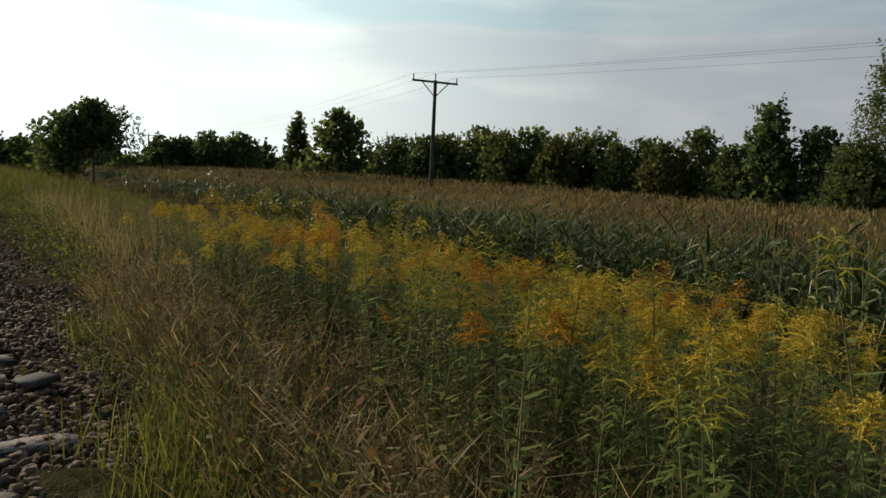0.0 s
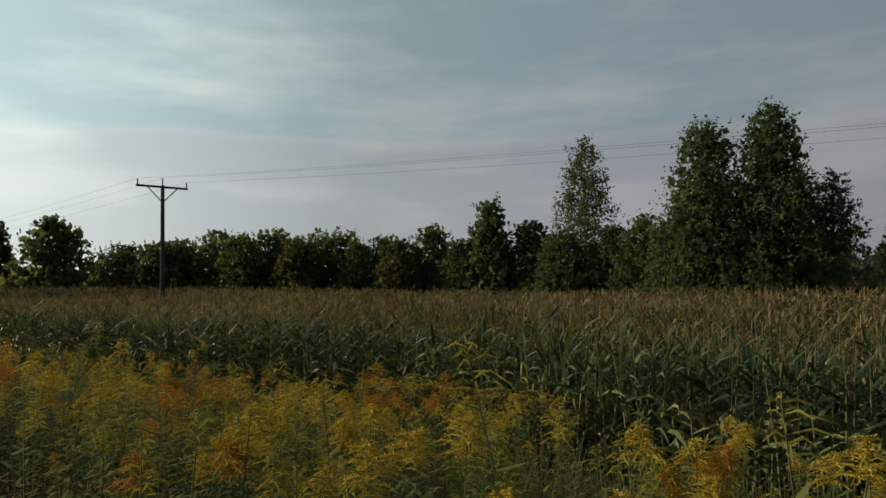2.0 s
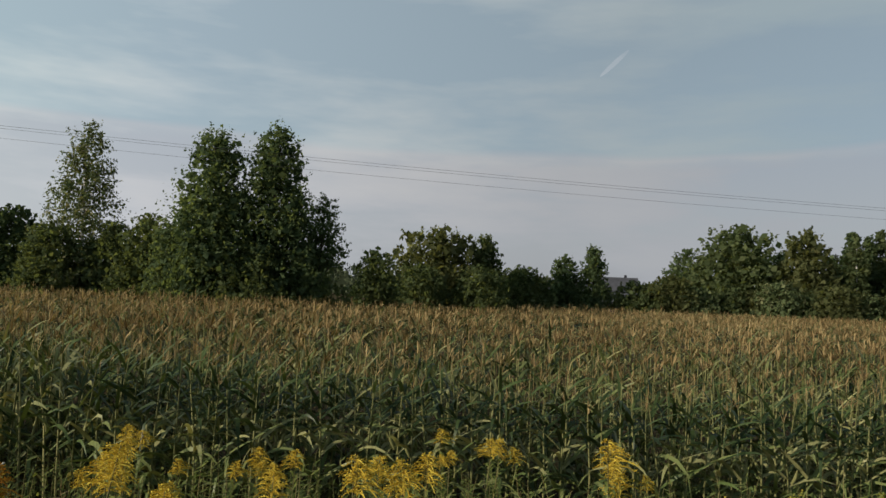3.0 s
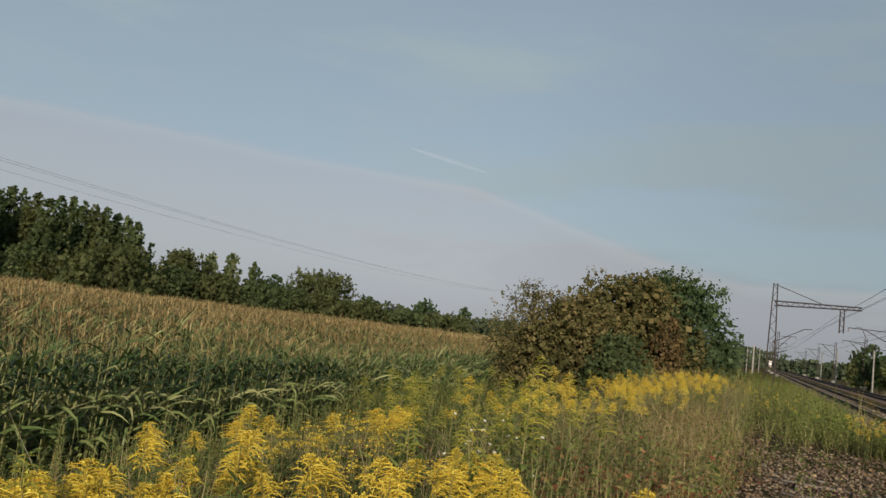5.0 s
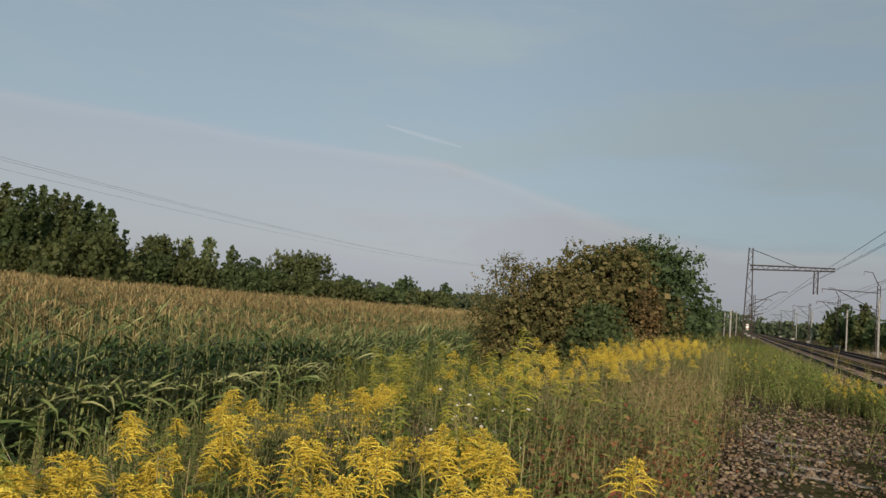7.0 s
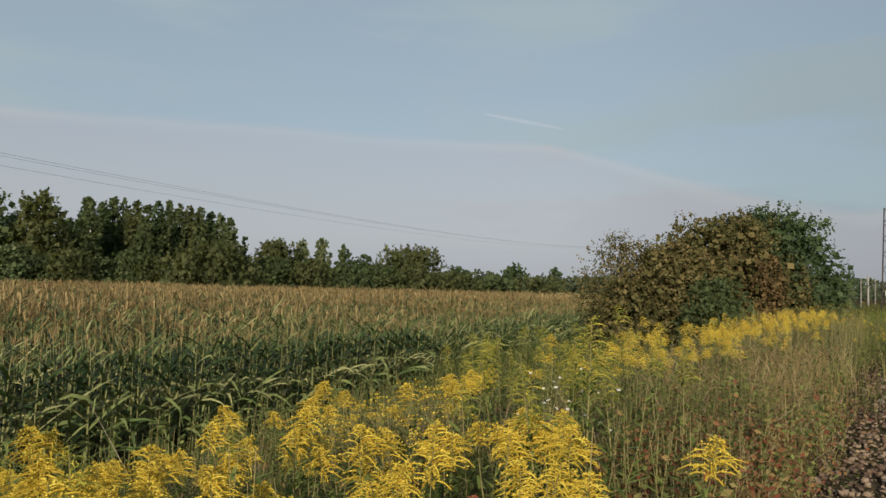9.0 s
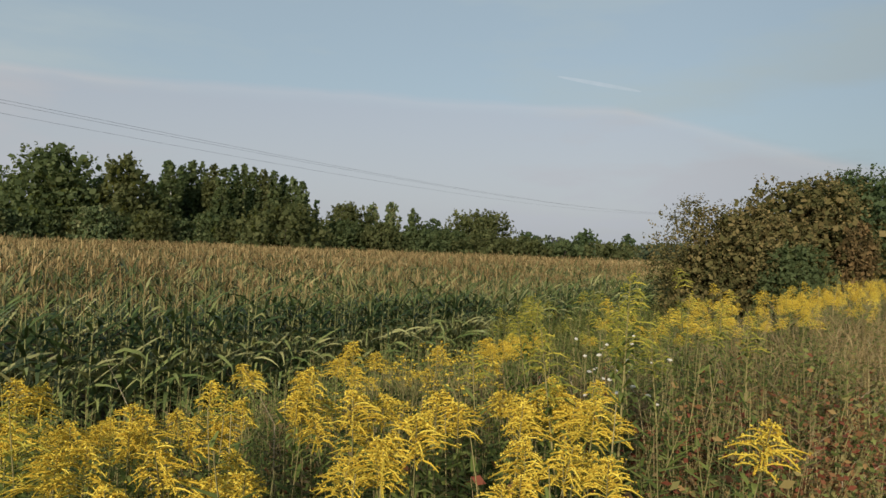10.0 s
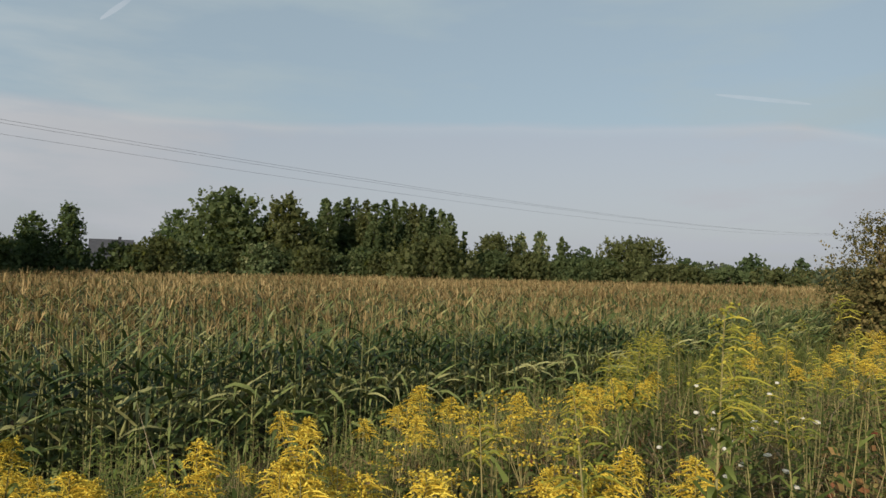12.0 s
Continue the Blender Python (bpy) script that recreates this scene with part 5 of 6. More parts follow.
def ballast_bank(name, yc, z):
    s = Shape()
    rng = np.random.default_rng(4)
    xs = np.concatenate([np.arange(-420, -60, 8), np.arange(-60, 80, 0.6), np.arange(80, 420, 8)])
    ys = [-2.35, -1.95, -1.7, -1.2, -0.6, 0, 0.6, 1.2, 1.7, 1.95, 2.35]
    zs = [-0.2, -0.1, -0.02, 0, 0, 0, 0, 0, -0.02, -0.1, -0.2]
    for x in xs:
        for y, h in zip(ys, zs):
            s.v.append(np.array((x, yc + y + bend(x) + rng.normal(0, 0.02), z + h + rng.normal(0, 0.012))))
    k = len(ys)
    for i in range(len(xs) - 1):
        for j in range(k - 1):
            s.q.append((i * k + j, (i + 1) * k + j, (i + 1) * k + j + 1, i * k + j + 1))
            s.m.append(0)
    tagged(new(name, shape_mesh(name, s, [BALLAST_BED])), "grey-brown ballast bed under the rails", "ballast", kind="structure")


def stone_shapes(rng, n=6):
    out = []
    for _ in range(n):
        s = Shape()
        u = np.array([(-1, -1, -1), (1, -1, -1), (1, 1, -1), (-1, 1, -1), (-1, -1, 1), (1, -1, 1), (1, 1, 1), (-1, 1, 1)], float)
        u += rng.normal(0, 0.32, u.shape)
        u[4:, :2] *= rng.uniform(0.5, 0.85)
        u *= np.array((1, rng.uniform(0.6, 0.95), rng.uniform(0.4, 0.7))) * 0.5
        s.v = list(u)
        s.q = [(3, 2, 1, 0), (4, 5, 6, 7), (0, 1, 5, 4), (1, 2, 6, 5), (2, 3, 7, 6), (3, 0, 4, 7)]
        s.m = [0] * 6
        out.append(s.arrays())
    return out


def sleeper_shape(rng, length=2.5, wear=0.005):
    """Concrete sleeper: deep under the rail seats, waisted in the middle, with chipped edges."""
    s = Shape()
    ys = np.linspace(-1, 1, 23) * length / 2
    f = np.abs(ys) * 2 / length
    hs = np.interp(f, [0, 0.2, 0.45, 0.95, 1], [-0.018, -0.016, -0.002, 0.0, -0.014])
    ws = np.interp(f, [0, 0.2, 0.45, 0.95, 1], [0.076, 0.078, 0.086, 0.088, 0.082])
    for y, h, w in zip(ys, hs, ws):
        c = [rng.uniform(0.003, 0.008) + (rng.uniform(0.01, 0.025) if rng.random() < 0.1 else 0) for _ in (0, 1)]
        h = h + rng.normal(0, wear * 0.4)
        for x, z in ((-w - 0.02, -0.22), (-w, h - c[0]), (-w + c[0], h), (w - c[1], h), (w, h - c[1]), (w + 0.02, -0.22)):
            s.v.append(np.array((x + rng.normal(0, wear * 0.4), y, z)))
    for i in range(len(ys) - 1):
        for k in range(5):
            s.q.append((i * 6 + k, i * 6 + k + 1, i * 6 + 6 + k + 1, i * 6 + 6 + k))
            # side faces take the second, darker material: shade put into the colour
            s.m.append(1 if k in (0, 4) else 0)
    for b, o in ((0, 1), (len(ys) * 6 - 6, -1)):
        for q in [(b, b + 1, b + 4, b + 5), (b + 1, b + 2, b + 3, b + 4)]:
            s.q.append(q if o < 0 else q[::-1])
            s.m.append(0)
    return s


def railway():
    rng = np.random.default_rng(31)
    for i, yc in enumerate((-4.95, -9.7)):
        ballast_bank("ballast_bed_%d" % (i + 1), yc, BED_Z)
    worn = [shape_mesh("sleeper", sleeper_shape(rng), [SLEEPER_TOP, DARK_CONCRETE]) for _ in range(5)]
    me_dark = shape_mesh("sleeper", sleeper_shape(rng), [DARK_CONCRETE, DARK_CONCRETE])
    me_fix = Shape()
    me_fix.box(0, 0, 0.01, 0.13, 0.2, 0.025, 0, 0.01)
    me_fix = shape_mesh("rail_plate", me_fix, [RUST])
    # thin dark plate in place of the shaded slot for a fastening
    socket = Shape()
    socket.box(0, 0, 0.0, 0.036, 0.1, 0.008, 0, 0.003)
    me_socket = shape_mesh("dark_socket_plate", socket, [RUST])
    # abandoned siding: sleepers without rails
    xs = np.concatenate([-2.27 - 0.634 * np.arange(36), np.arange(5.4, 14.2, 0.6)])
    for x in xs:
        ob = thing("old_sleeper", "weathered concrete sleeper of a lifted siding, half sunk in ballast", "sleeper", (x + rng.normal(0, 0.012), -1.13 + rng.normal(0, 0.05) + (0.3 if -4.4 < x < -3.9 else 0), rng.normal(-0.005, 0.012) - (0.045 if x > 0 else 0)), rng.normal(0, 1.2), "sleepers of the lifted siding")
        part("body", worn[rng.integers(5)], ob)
        for y in (-1.08, 1.08):
            p = part("dark_socket_plate", me_socket, ob)
            p.location = (rng.normal(0, 0.006), y, -0.002)
        for y in (-0.745, 0.745):
            if rng.random() < 0.08:
                p = part("rail_plate", me_fix, ob)
                p.location = (0, y, -0.005)
    slab = Shape()
    slab.box(0, 0, 0, 0.27, 0.2, 0.045, 0, 0.012)
    ob = tagged(new("broken_concrete_slab", shape_mesh("broken_concrete_slab", slab, [DARK_CONCRETE])), "broken piece of concrete lying on the ballast", "rubble")
    ob.matrix_basis = pose(-5.35, 0.28, 0.0, 4, -6, 22)
    # running tracks
    for t, pair in enumerate(RAIL_Y):
        tr = thing("railway_track", "running track with rusty rails on concrete sleepers", "railway track", (0, 0, 0), 0, "running tracks")
        for y in pair:
            p = part("rail", shape_mesh("rail", rail_shape(-420, 420), [RUST, RAIL_TOP]), tr)
            p.location = (0, y, BED_Z + 0.012)
        yc = sum(pair) / 2
        for x in np.arange(-38, 52, 0.62):
            p = part("sleeper", me_dark, tr)
            p.location = (x, yc + bend(x), BED_Z + 0.008)
    # loose stones of the siding and the cess
    st = stone_shapes(rng)
    pts = np.concatenate([area(5200, -14, 18.5, -2.4, 0.7), area(1800, -14, -2.4, -2.3, 0.0), area(2600, -14, -1.2, -0.4, 0.8), area(2000, 5, 17, -2.2, 0.9), area(900, -24, -14, -2.3, 0.6), area(300, 17, 26, -2.0, 0.5), area(800, -12, -1.6, 0.7, 1.3), area(1500, -10, -2.5, -0.7, 0.7)])
    pts = pts + rng.normal(0, 0.12, pts.shape)
    pts = pts[pts[:, 1] < np.where(pts[:, 0] < -1.2, 1.45, 1.05)]
    n = len(pts)
    z = ground_z(pts[:, 0], pts[:, 1]) + rng.uniform(-0.01, 0.03, n)
    heap = (pts[:, 1] > -0.75) & (pts[:, 1] < 0.3) & (pts[:, 0] < -1.5)      # stones heaped over the sleeper ends
    z = np.where(heap, np.maximum(z, -0.2 + 0.15 * sstep(-0.75, -0.1, pts[:, 1]) + rng.uniform(-0.03, 0.03, n)), z)
    me = spread("ballast_stones", st, np.column_stack([pts, z]), rng.uniform(0, 6.28, n), rng.uniform(0.025, 0.07, n), rng.integers(0, len(st), n), [STONE], 0.3)
    grit = np.concatenate([area(2600, -5, 2.5, -2.2, 1.0), area(3400, 5, 16, -2.2, 1.0), area(1500, -9, -1.5, 0.7, 1.6)])
    n = len(grit)
    gm = spread("fine_gravel", st, np.column_stack([grit, ground_z(grit[:, 0], grit[:, 1]) + rng.uniform(-0.004, 0.008, n)]), rng.uniform(0, 6.28, n), rng.uniform(0.012, 0.03, n), rng.integers(0, len(st), n), [STONE], 0.3)
    lit = Shape()
    lp = np.concatenate([area(1500, 8, 21, -1.9, 1.1), area(900, -9, -2, 0.2, 1.5)])
    ln = len(lp)
    lit.quads(np.column_stack([lp, ground_z(lp[:, 0], lp[:, 1]) + rng.uniform(0.02, 0.06, ln)]), rng.normal(0, 0.35, (ln, 3)) + (0, 0, 1), rng.uniform(0.03, 0.07, ln), 1.2, 0, rng)
    tagged(new("leaf_litter", shape_mesh("leaf_litter", lit, [LITTER])), "brown fallen leaves over the old ballast", "leaf litter", kind="stuff")
    tagged(new("fine_gravel", gm), "fine brown gravel among the ballast stones", "gravel", kind="stuff")
    tagged(new("ballast_stones", me), "loose grey ballast stones between old sleepers", "stones", kind="stuff")
    pts = np.concatenate([area(7500, -26, 46, -8.0, -2.9), area(2200, 4, 40, -3.4, -2.6), area(2200, -26, 42, -11.6, -8.0)])
    n = len(pts)
    me = spread("track_ballast", st, np.column_stack([pts, BED_Z - 0.08 * sstep(1.75, 2.35, np.abs(pts[:, 1] + 4.95)) * (pts[:, 1] > -7.2) + rng.uniform(-0.02, 0.012, n)]), rng.uniform(0, 6.28, n), rng.uniform(0.04, 0.075, n), rng.integers(0, len(st), n), [TRACK_STONE], 0.3)
    tagged(new("track_ballast", me), "brown-grey ballast stones along the rails", "stones", kind="stuff")
    for i, (x, y, r) in enumerate([(12.6, -0.18, 0.07), (13.0, -1.18, 0.06), (10.6, 0.1, 0.05), (11.8, -0.6, 0.05), (9.6, -0.3, 0.05), (14.2, 0.25, 0.06)]):
        v, q, m = st[i]
        ob = tagged(new("pale_stone", mesh_of("pale_stone", v, q, m, [SLEEPER_TOP])), "pale stone lying on the old ballast", "stone", "pale stones")
        ob.matrix_basis = pose(x, y, float(ground_z(x, y)) + r * 0.2, 0, 0, 50 * i) @ Matrix.Scale(r * 2, 4)


def lattice_mast(s, h, w0=0.42, w1=0.22, base=(0, 0, 0), n=9):
    """Two channels tied by flat battens and zigzag."""
    b = np.array(base, float)
    for sy in (-1, 1):
        s.tube([b + (0, sy * w0 / 2, 0), b + (0, sy * w1 / 2, h)], [0.055, 0.045], 4, 0)
    if n < 0:                                  # battens only
        for i in range(-n):
            z0 = h * (i + 0.8) / -n
            a = np.interp(z0, [0, h], [w0 / 2, w1 / 2])
            s.box(b[0], b[1], b[2] + z0, 0.08, 2 * a + 0.06, 0.1)
    for i in range(max(0, n)):
        z0, z1 = h * i / n, h * (i + 1) / n
        a = np.interp([z0, z1], [0, h], [w0 / 2, w1 / 2])
        k = 1 if i % 2 else -1
        s.tube([b + (0, -k * a[0], z0), b + (0, k * a[1], z1)], [0.025, 0.025], 3, 0)


def insulator(s, p, ln=0.35, r=0.05, mat=1):
    p = np.array(p, float)
    pts, rad = [], []
    for i in range(9):
        pts.append(p + (0, 0, -ln * i / 8))
        rad.append(r if i % 2 else r * 0.45)
    s.tube(pts, rad, 6, mat)


def arm_mast(x, y, side, h, reach, label, group, pole="lattice", hook=False):
    """Catenary mast with a bracket arm reaching over a track; side: +1 towards +y."""
    ob = thing("catenary_mast", label, "catenary mast", (x, y, -0.1), 0, group)
    s = Shape()
    if pole == "lattice":
        lattice_mast(s, h, 0.34, 0.26, n=-4)
    else:
        s.tube([(0, 0, 0), (0, 0, h)], [0.17, 0.11], 8, 0)
    part("mast", shape_mesh("mast", s, [STEEL if pole == "lattice" else CONCRETE]), ob)
    a = Shape()
    za = h - 0.75
    a.tube([(0, 0, za), (0, side * reach, za + 0.12)], [0.045, 0.045], 5, 0)
    a.tube([(0, 0, za - 1.9), (0, side * reach * 0.72, za + 0.06)], [0.045, 0.045], 5, 0)
    a.tube([(0, 0, za - 2.2), (0, side * (reach - 0.5), za - 1.35)], [0.03, 0.025], 5, 0)
    part("bracket_arm", shape_mesh("bracket_arm", a, [STEEL]), ob)
    if hook:
        k = Shape()
        k.tube([(0, 0, h), (0, side * 0.35, h + 0.75), (0, side * 0.6, h + 1.35), (0, side * 1.35, h + 1.45), (0, side * 1.4, h + 1.05)], [0.05, 0.045, 0.045, 0.04, 0.03], 5, 0)
        part("hooked_bracket", shape_mesh("hooked_bracket", k, [STEEL]), ob)
    i = Shape()
    insulator(i, (0, side * reach, za + 0.1), 0.4)
    part("insulator", shape_mesh("insulator", i, [PORCELAIN, PORCELAIN]), ob)
    f = Shape()
    f.box(0, 0, 0.15, 0.8, 0.8, 0.5, 0, 0.06)
    part("footing", shape_mesh("footing", f, [CONCRETE]), ob)
    return ob


def masts():
    grp = "catenary masts along the railway"
    arm_mast(-46, -2.3, -1, 6.9, 2.6, "steel lattice catenary mast with bracket arm over the track", grp)
    arm_mast(-62, -2.5, -1, 7.2, 2.6, "narrow steel lattice catenary mast", grp)
    for x in (-110, -170, -230):
        arm_mast(x, -2.4, -1, 7.2, 2.6, "far steel catenary mast with bracket arm", grp)
    for x, h in ((-72, 6.8), (-105, 7), (-150, 7), (-210, 7)):
        arm_mast(x, -12.2, 1, h, 2.9, "catenary mast beyond the tracks", grp, "lattice" if x == -105 else "concrete")
    # mast with truss beam over siding and track
    g = thing("truss_arm_mast", "rusty lattice mast with a truss beam over the track", "catenary mast", (68, -0.45, -0.1))
    s = Shape()
    lattice_mast(s, 8.7, 0.75, 0.3, n=14)
    part("mast", shape_mesh("mast", s, [STEEL]), g)
    b = Shape()
    zz = lambda y: 6.8 - 0.2 * y / 6.5
    up = lambda y: zz(y) + 0.38 * (1 + 0.4 * y / 6.5)
    for edge in (zz, up):
        b.tube([(0, 0, edge(0)), (0, -6.5, edge(-6.5))], [0.06, 0.055], 4, 0)
    for i in range(16):
        y0, y1 = -6.5 * i / 16, -6.5 * (i + 1) / 16
        b.tube([(0, y0, zz(y0) if i % 2 else up(y0)), (0, y1, up(y1) if i % 2 else zz(y1))], [0.025, 0.025], 3, 0)
    part("truss_beam", shape_mesh("truss_beam", b, [STEEL]), g)
    r = Shape()
    r.tube([(0, 0, 8.6), (0, -3.6, 7.25)], [0.03, 0.03], 4, 0)
    part("tie_rod", shape_mesh("tie_rod", r, [STEEL]), g)
    d = Shape()
    lattice_mast(d, 1.95, 0.3, 0.3, (0, -5.1, 5.0), 5)
    part("drop_post", shape_mesh("drop_post", d, [STEEL]), g)
    t = Shape()
    t.tube([(0, 0, 3.6), (0, -2.4, 5.0), (0, -3.0, 5.05)], [0.035, 0.03, 0.03], 4, 0)
    t.tube([(0, 0, 2.6), (0, -1.2, 3.1)], [0.035, 0.03], 4, 0)
    part("registration_arm", shape_mesh("registration_arm", t, [STEEL]), g)
    f = Shape()
    f.box(0, 0, -0.05, 0.9, 1.0, 0.5, 0, 0.08)
    part("footing", shape_mesh("footing", f, [CONCRETE]), g)
    w = Shape()
    w.box(-0.12, 0, 1.8, 0.05, 0.22, 0.5, 0, 0.01)
    plate = part("warning_plate", shape_mesh("warning_plate", w, [WHITE_PAINT]), g, "white plate with red bands")
    for z in (1.64, 1.96):
        w = Shape()
        w.box(-0.155, 0, z, 0.02, 0.22, 0.08)
        part("red_band", shape_mesh("red_band", w, [RED_PAINT]), plate)
    arm_mast(86, -13.0, 1, 7.2, 5.2, "steel catenary mast with a long arm and a hooked top", grp, hook=True)
    arm_mast(118, -13.2, 1, 7.2, 2.9, "steel catenary mast with a hooked top beyond the tracks", grp, hook=True)
    for x in (150, 190, 240):
        arm_mast(x, -12.2, 1, 7.4, 2.9, "far catenary mast beyond the tracks", grp)
        arm_mast(x - 20, -2.2, -1, 7.4, 2.6, "far catenary mast beside the near track", grp)
    me = Shape()
    me.tube([(0, 0, -0.3), (0, 0, 3.2), (0, 0, 6.1)], [0.13, 0.11, 0.085], 8, 0)
    for z in (5.3, 5.6, 5.9):
        me.box(0, 0, z, 0.05, 0.5, 0.05, 0)
    me = shape_mesh("post", me, [CONCRETE])
    for x, y, k in [(62, -12.0, 1.0), (78, -11.8, 0.92), (96, -11.5, 0.8), (130, -10.8, 0.9), (160, -10.8, 0.9), (120, 1.2, 0.75), (135, 1.4, 0.75), (150, 0.4, 0.8), (105, 1.9, 0.6), (-80, -14, 1.0), (-96, -14, 1.0), (-125, -15, 1.0), (-140, -15, 1.0), (-90, -12.6, 1.1), (-115, -12.4, 1.1), (-132, -12.6, 1.15), (-160, -12.4, 1.15), (-185, -12.4, 1.2), (-150, -3, 1.1), (-190, -3, 1.1)]:
        ob = tagged(new("concrete_post", me), "pale concrete line post beside the railway", "post", "concrete posts along the railway")
        ob.matrix_basis = pose(x, y, float(ground_z(x, y)), 0, 0, 20) @ Matrix.Scale(k, 4)


def wire_curve(name, pts, r, label, category, group=""):
    cu = bpy.data.curves.new(name, "CURVE")
    cu.dimensions = "3D"
    sp = cu.splines.new("POLY")
    sp.points.add(len(pts) - 1)
    for i, p in enumerate(pts):
        sp.points[i].co = (*p, 1)
    cu.bevel_depth = r
    cu.bevel_resolution = 1
    cu.materials.append(WIRE)
    return tagged(new(name, cu), label, category, group)


def sagging(a, b, sag, n=24):
    a, b = np.array(a, float), np.array(b, float)
    return [a + (b - a) * t - np.array((0, 0, 4 * sag * t * (1 - t))) for t in np.linspace(0, 1, n)]


def overhead_wires():
    stops = [-230, -170, -110, -46, 10, 68, 130, 190, 240]
    stagger = [0.2, -0.2, 0.2, 0.25, 0.1, 0.7, -0.1, 0.2, -0.1]
    for yc, tag in ((-5.05, "near"), (-10.0, "far")):
        at = lambda x: yc + float(np.interp(x, stops, stagger)) + bend(x)
        mess = []
        for a, b in zip(stops[:-1], stops[1:]):
            mess += sagging((a, yc + bend(a), 6.15), (b, yc + bend(b), 6.15), 0.14, 14)[:-1]
            for t in np.linspace(0.12, 0.88, 7):
                x = a + (b - a) * t
                wire_curve("dropper", [(x, yc + bend(x), 6.15 - 0.56 * t * (1 - t)), (x, at(x), 5.25)], 0.003, "thin dropper between overhead wires", "wire", "droppers")
        wire_curve("messenger_wire", mess, 0.012, "dark messenger wire over the %s track" % tag, "wire", "overhead wires")
        for k in (-0.05, 0.05):
            wire_curve("contact_wire", [(x, at(x) + k, 5.25) for x in stops], 0.008, "one of two dark contact wires over the %s track" % tag, "wire", "overhead wires")
    # wires of the crossover, leading from one track to the other
    wire_curve("messenger_wire", sagging((-46, -4.9, 6.1), (68, -9.9, 6.1), 0.15), 0.011, "dark messenger wire crossing between the tracks", "wire", "overhead wires")
    wire_curve("contact_wire", sagging((-46, -4.6, 5.1), (68, -8.6, 5.2), 0.02), 0.01, "dark contact wire crossing between the tracks", "wire", "overhead wires")
    wire_curve("feeder_wire", sum([sagging((a, -2.3, 6.8), (b, -2.3, 6.8), 0.6, 12)[:-1] for a, b in zip(stops[:3], stops[1:4])], []), 0.01, "feeder wire along the masts", "wire", "overhead wires")


def power_line():
    def pole(x, y, turn, h, label):
        g = float(ground_z(x, y))
        ob = thing("power_pole", label, "power pole", (x, y, g), turn, "poles of the field power line")
        s = Shape()
        s.tube([(0, 0, -0.3), (0, 0, h * 0.5), (0, 0, h)], [0.16, 0.135, 0.11], 10, 0)
        part("pole", shape_mesh("pole", s, [DARK_CONCRETE], True), ob)
        c = Shape()
        c.tube([(0, -1.62, h - 0.12), (0, 1.62, h - 0.12)], [0.07, 0.07], 4, 0)
        for k in (-1, 1):
            c.tube([(0, k * 0.95, h - 0.15), (0, 0, h - 1.1)], [0.035, 0.035], 4, 0)
        part("crossarm", shape_mesh("crossarm", c, [STEEL]), ob)
        for y2 in (-1.54, 0.0, 1.54):
            i = Shape()
            insulator(i, (0, y2, h + (0.42 if y2 == 0 else 0.28)), 0.38, 0.06)
            part("insulator", shape_mesh("insulator", i, [PORCELAIN, PORCELAIN]), ob)
        return np.array((x, y, g + h + 0.2))

    a = np.array((*polar(148.2, 47), 0))
    dist_a = 47
    top = 1.5 + dist_a * math.tan(radians(7.8))
    ax, ay = a[0], a[1]
    bx, by = 130.0, 39.6
    turn = math.degrees(math.atan2(by - ay, bx - ax)) - 14
    pa = pole(ax, ay, turn, top - float(ground_z(ax, ay)), "concrete power pole with steel crossarm standing in the maize")
    pb = pole(bx, by, turn, 10.5, "concrete power pole behind the big bush")
    fx, fy = polar(169.8, 140)
    pc = pole(fx, fy, turn + 10, 1.5 + 140 * math.tan(radians(2.3)) - float(ground_z(fx, fy)), "far concrete power pole with crossarm")
    side = Matrix.Rotation(radians(turn), 3, "Z") @ Vector((0, 1, 0))
    for k in (-1.54, 0, 1.54):
        o = np.array(side) * k + (0, 0, 0.1 if k else 0.25)
        wire_curve("power_line_wire", sagging(pa + o, pb + o, 2.95, 40), 0.005, "thin power line wire across the field", "wire", "power line wires")
        wire_curve("power_line_wire", sagging(pa + o, pc + o, 1.6, 24), 0.006, "thin power line wire towards the far pole", "wire", "power line wires")


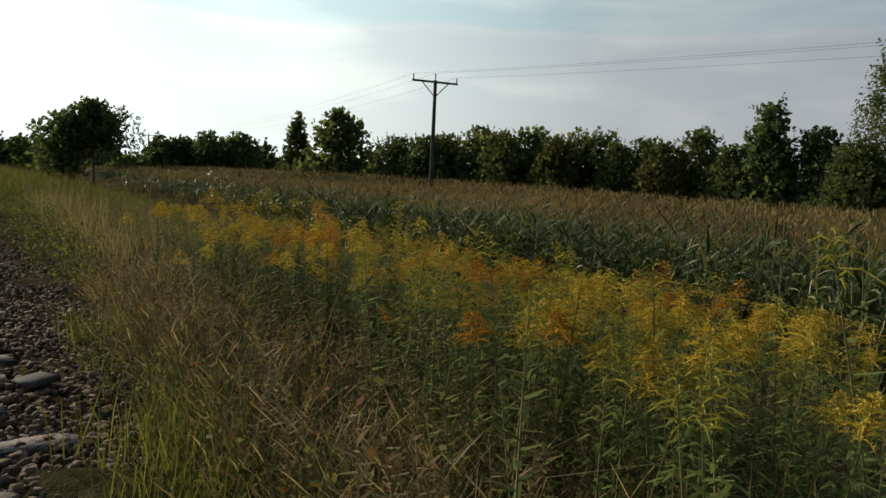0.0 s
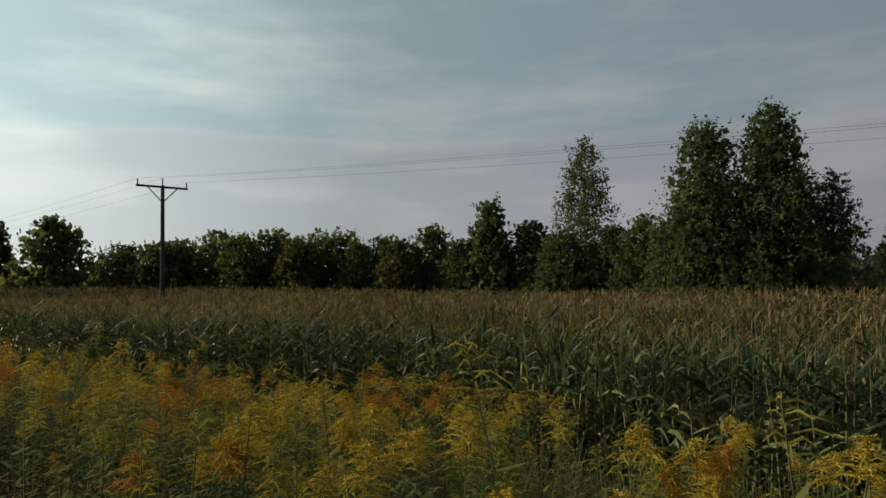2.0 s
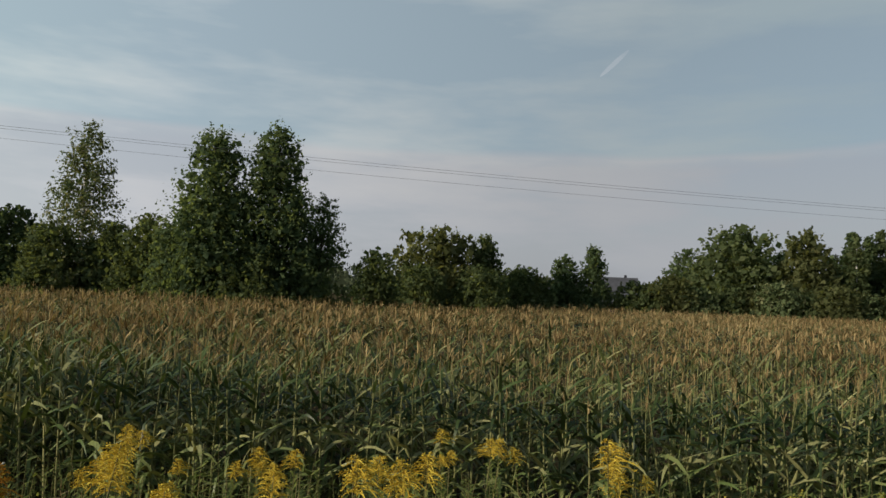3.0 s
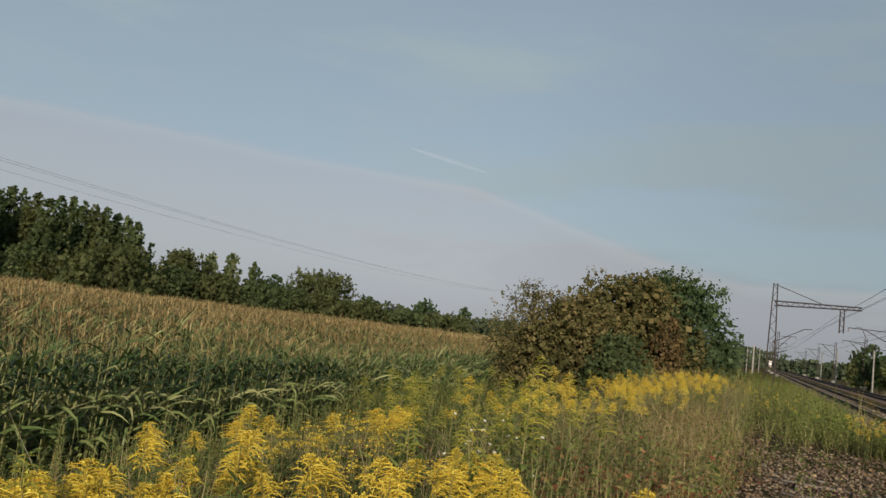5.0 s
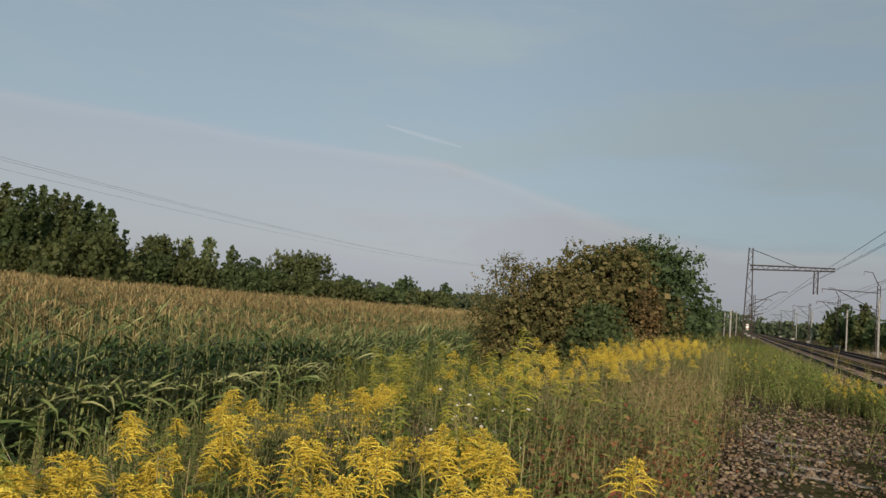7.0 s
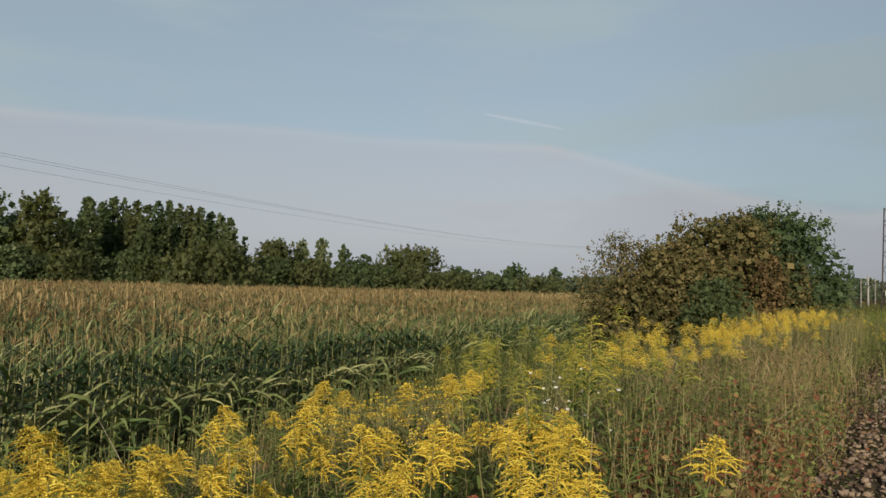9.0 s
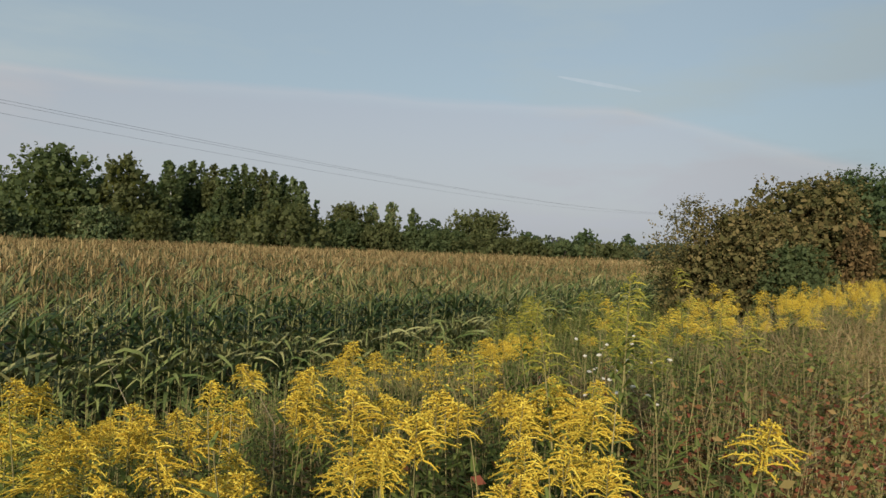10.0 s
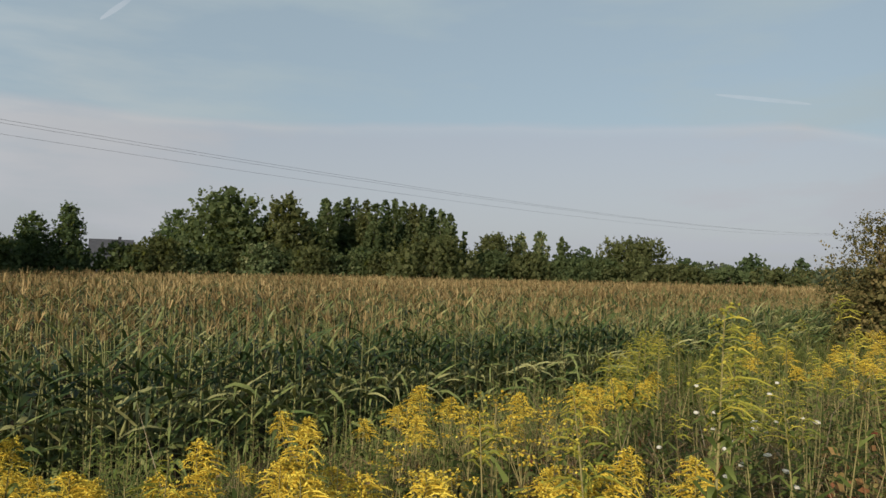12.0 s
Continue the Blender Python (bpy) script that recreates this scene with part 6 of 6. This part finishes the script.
def houses():
    def house(az, d, w, dep, wall, ridge, roof_mat, turn, label):
        x, y = polar(az, d)
        g = float(ground_z(x, y))
        ob = thing("house", label, "house", (x, y, g), turn, "far houses")
        s = Shape()
        s.box(0, 0, wall / 2, w, dep, wall)
        for k in (-1, 1):
            b = len(s.v)
            for p in ((k * w / 2, -dep / 2, wall), (k * w / 2, dep / 2, wall), (k * w / 2, 0.05, ridge - 0.1), (k * w / 2, -0.05, ridge - 0.1)):
                s.v.append(np.array(p))
            s.q.append((b, b + 1, b + 2, b + 3))
            s.m.append(0)
        part("wall", shape_mesh("wall", s, [PLASTER]), ob)
        r = Shape()
        for k in (-1, 1):
            b = len(r.v)
            for px in (-w / 2 - 0.5, w / 2 + 0.5):
                for py, pz in ((k * (dep / 2 + 0.6), wall - 0.3), (0, ridge), (0, ridge + 0.2), (k * (dep / 2 + 0.6), wall - 0.1)):
                    r.v.append(np.array((px, py, pz)))
            r.q += [(b, b + 1, b + 5, b + 4), (b + 3, b + 2, b + 6, b + 7), (b, b + 3, b + 7, b + 4), (b, b + 1, b + 2, b + 3), (b + 4, b + 5, b + 6, b + 7)]
            r.m += [0] * 5
        roof = part("roof", shape_mesh("roof", r, [roof_mat]), ob)
        c = Shape()
        c.box(w * 0.2, 0.8, ridge + 0.1, 0.7, 0.7, 1.6, 0, 0.05)
        part("chimney", shape_mesh("chimney", c, [ROOF]), roof)
        for i in range(3):
            wd = Shape()
            wd.box(-w * 0.3 + i * w * 0.3, -dep / 2 - 0.02, wall * 0.55, 1.2, 0.1, 1.3)
            part("window", shape_mesh("window", wd, [ROOF]), ob)

    house(74.8, 190, 9, 12, 2.8, 9.0, ROOF, -15, "far house with a dark tiled roof behind trees")
    house(81.8, 210, 12, 12, 3.8, 8.9, ROOF, -10, "far house with a grey roof behind bushes")
    house(79.2, 230, 12, 12, 3.8, 8.6, ROOF, -10, "far house with a dark roof")
    house(28.2, 240, 6, 6, 4.0, 6.6, ROOF, 40, "small far white house among trees")


def contrails():
    m = bpy.data.materials.new("glowing_ice_cloud")
    m.use_nodes = True
    n, l = m.node_tree.nodes, m.node_tree.links
    n.clear()
    o = n.new("ShaderNodeOutputMaterial")
    # the ribbon glows by itself in place of sunlight on the ice
    e = n.new("ShaderNodeEmission")
    e.inputs["Color"].default_value = (0.86, 0.92, 1.0, 1)
    e.inputs["Strength"].default_value = 0.56
    t = n.new("ShaderNodeBsdfTransparent")
    c = n.new("ShaderNodeTexCoord")
    s = n.new("ShaderNodeSeparateXYZ")
    l.new(c.outputs["Generated"], s.inputs["Vector"])
    k = noisy(n, l, 0.02, 4.0)
    mx = n.new("ShaderNodeMixShader")
    u = n.new("ShaderNodeMath")
    u.operation = "MULTIPLY"
    u.inputs[1].default_value = 0.62
    u.use_clamp = True
    l.new(k.outputs["Fac"], u.inputs[0])
    l.new(u.outputs[0], mx.inputs["Fac"])
    l.new(t.outputs["BSDF"], mx.inputs[1])
    l.new(e.outputs["Emission"], mx.inputs[2])
    l.new(mx.outputs["Shader"], o.inputs["Surface"])
    for az0, el0, az1, el1, wide in ((28.6, 13.95, 22.1, 12.75, 9.0), (76.4, 17.7, 74.2, 19.6, 11.0)):
        a, b = [np.array((math.cos(radians(z)) * math.cos(radians(q)), math.sin(radians(z)) * math.cos(radians(q)), math.sin(radians(q)))) * 2200 for z, q in ((az0, el0), (az1, el1))]
        up = np.cross(b - a, a)
        up /= np.linalg.norm(up)
        s2 = Shape()
        ts = np.linspace(0, 1, 14)
        s2.strip([a + (b - a) * q for q in ts], [wide * (0.25 + math.sin(math.pi * q) ** 0.6) for q in ts], up, 0)
        tagged(new("contrail", shape_mesh("contrail", s2, [m])), "short white contrail high in the sky", "contrail", "contrails")


contrails()
railway()
masts()
overhead_wires()
power_line()
houses()
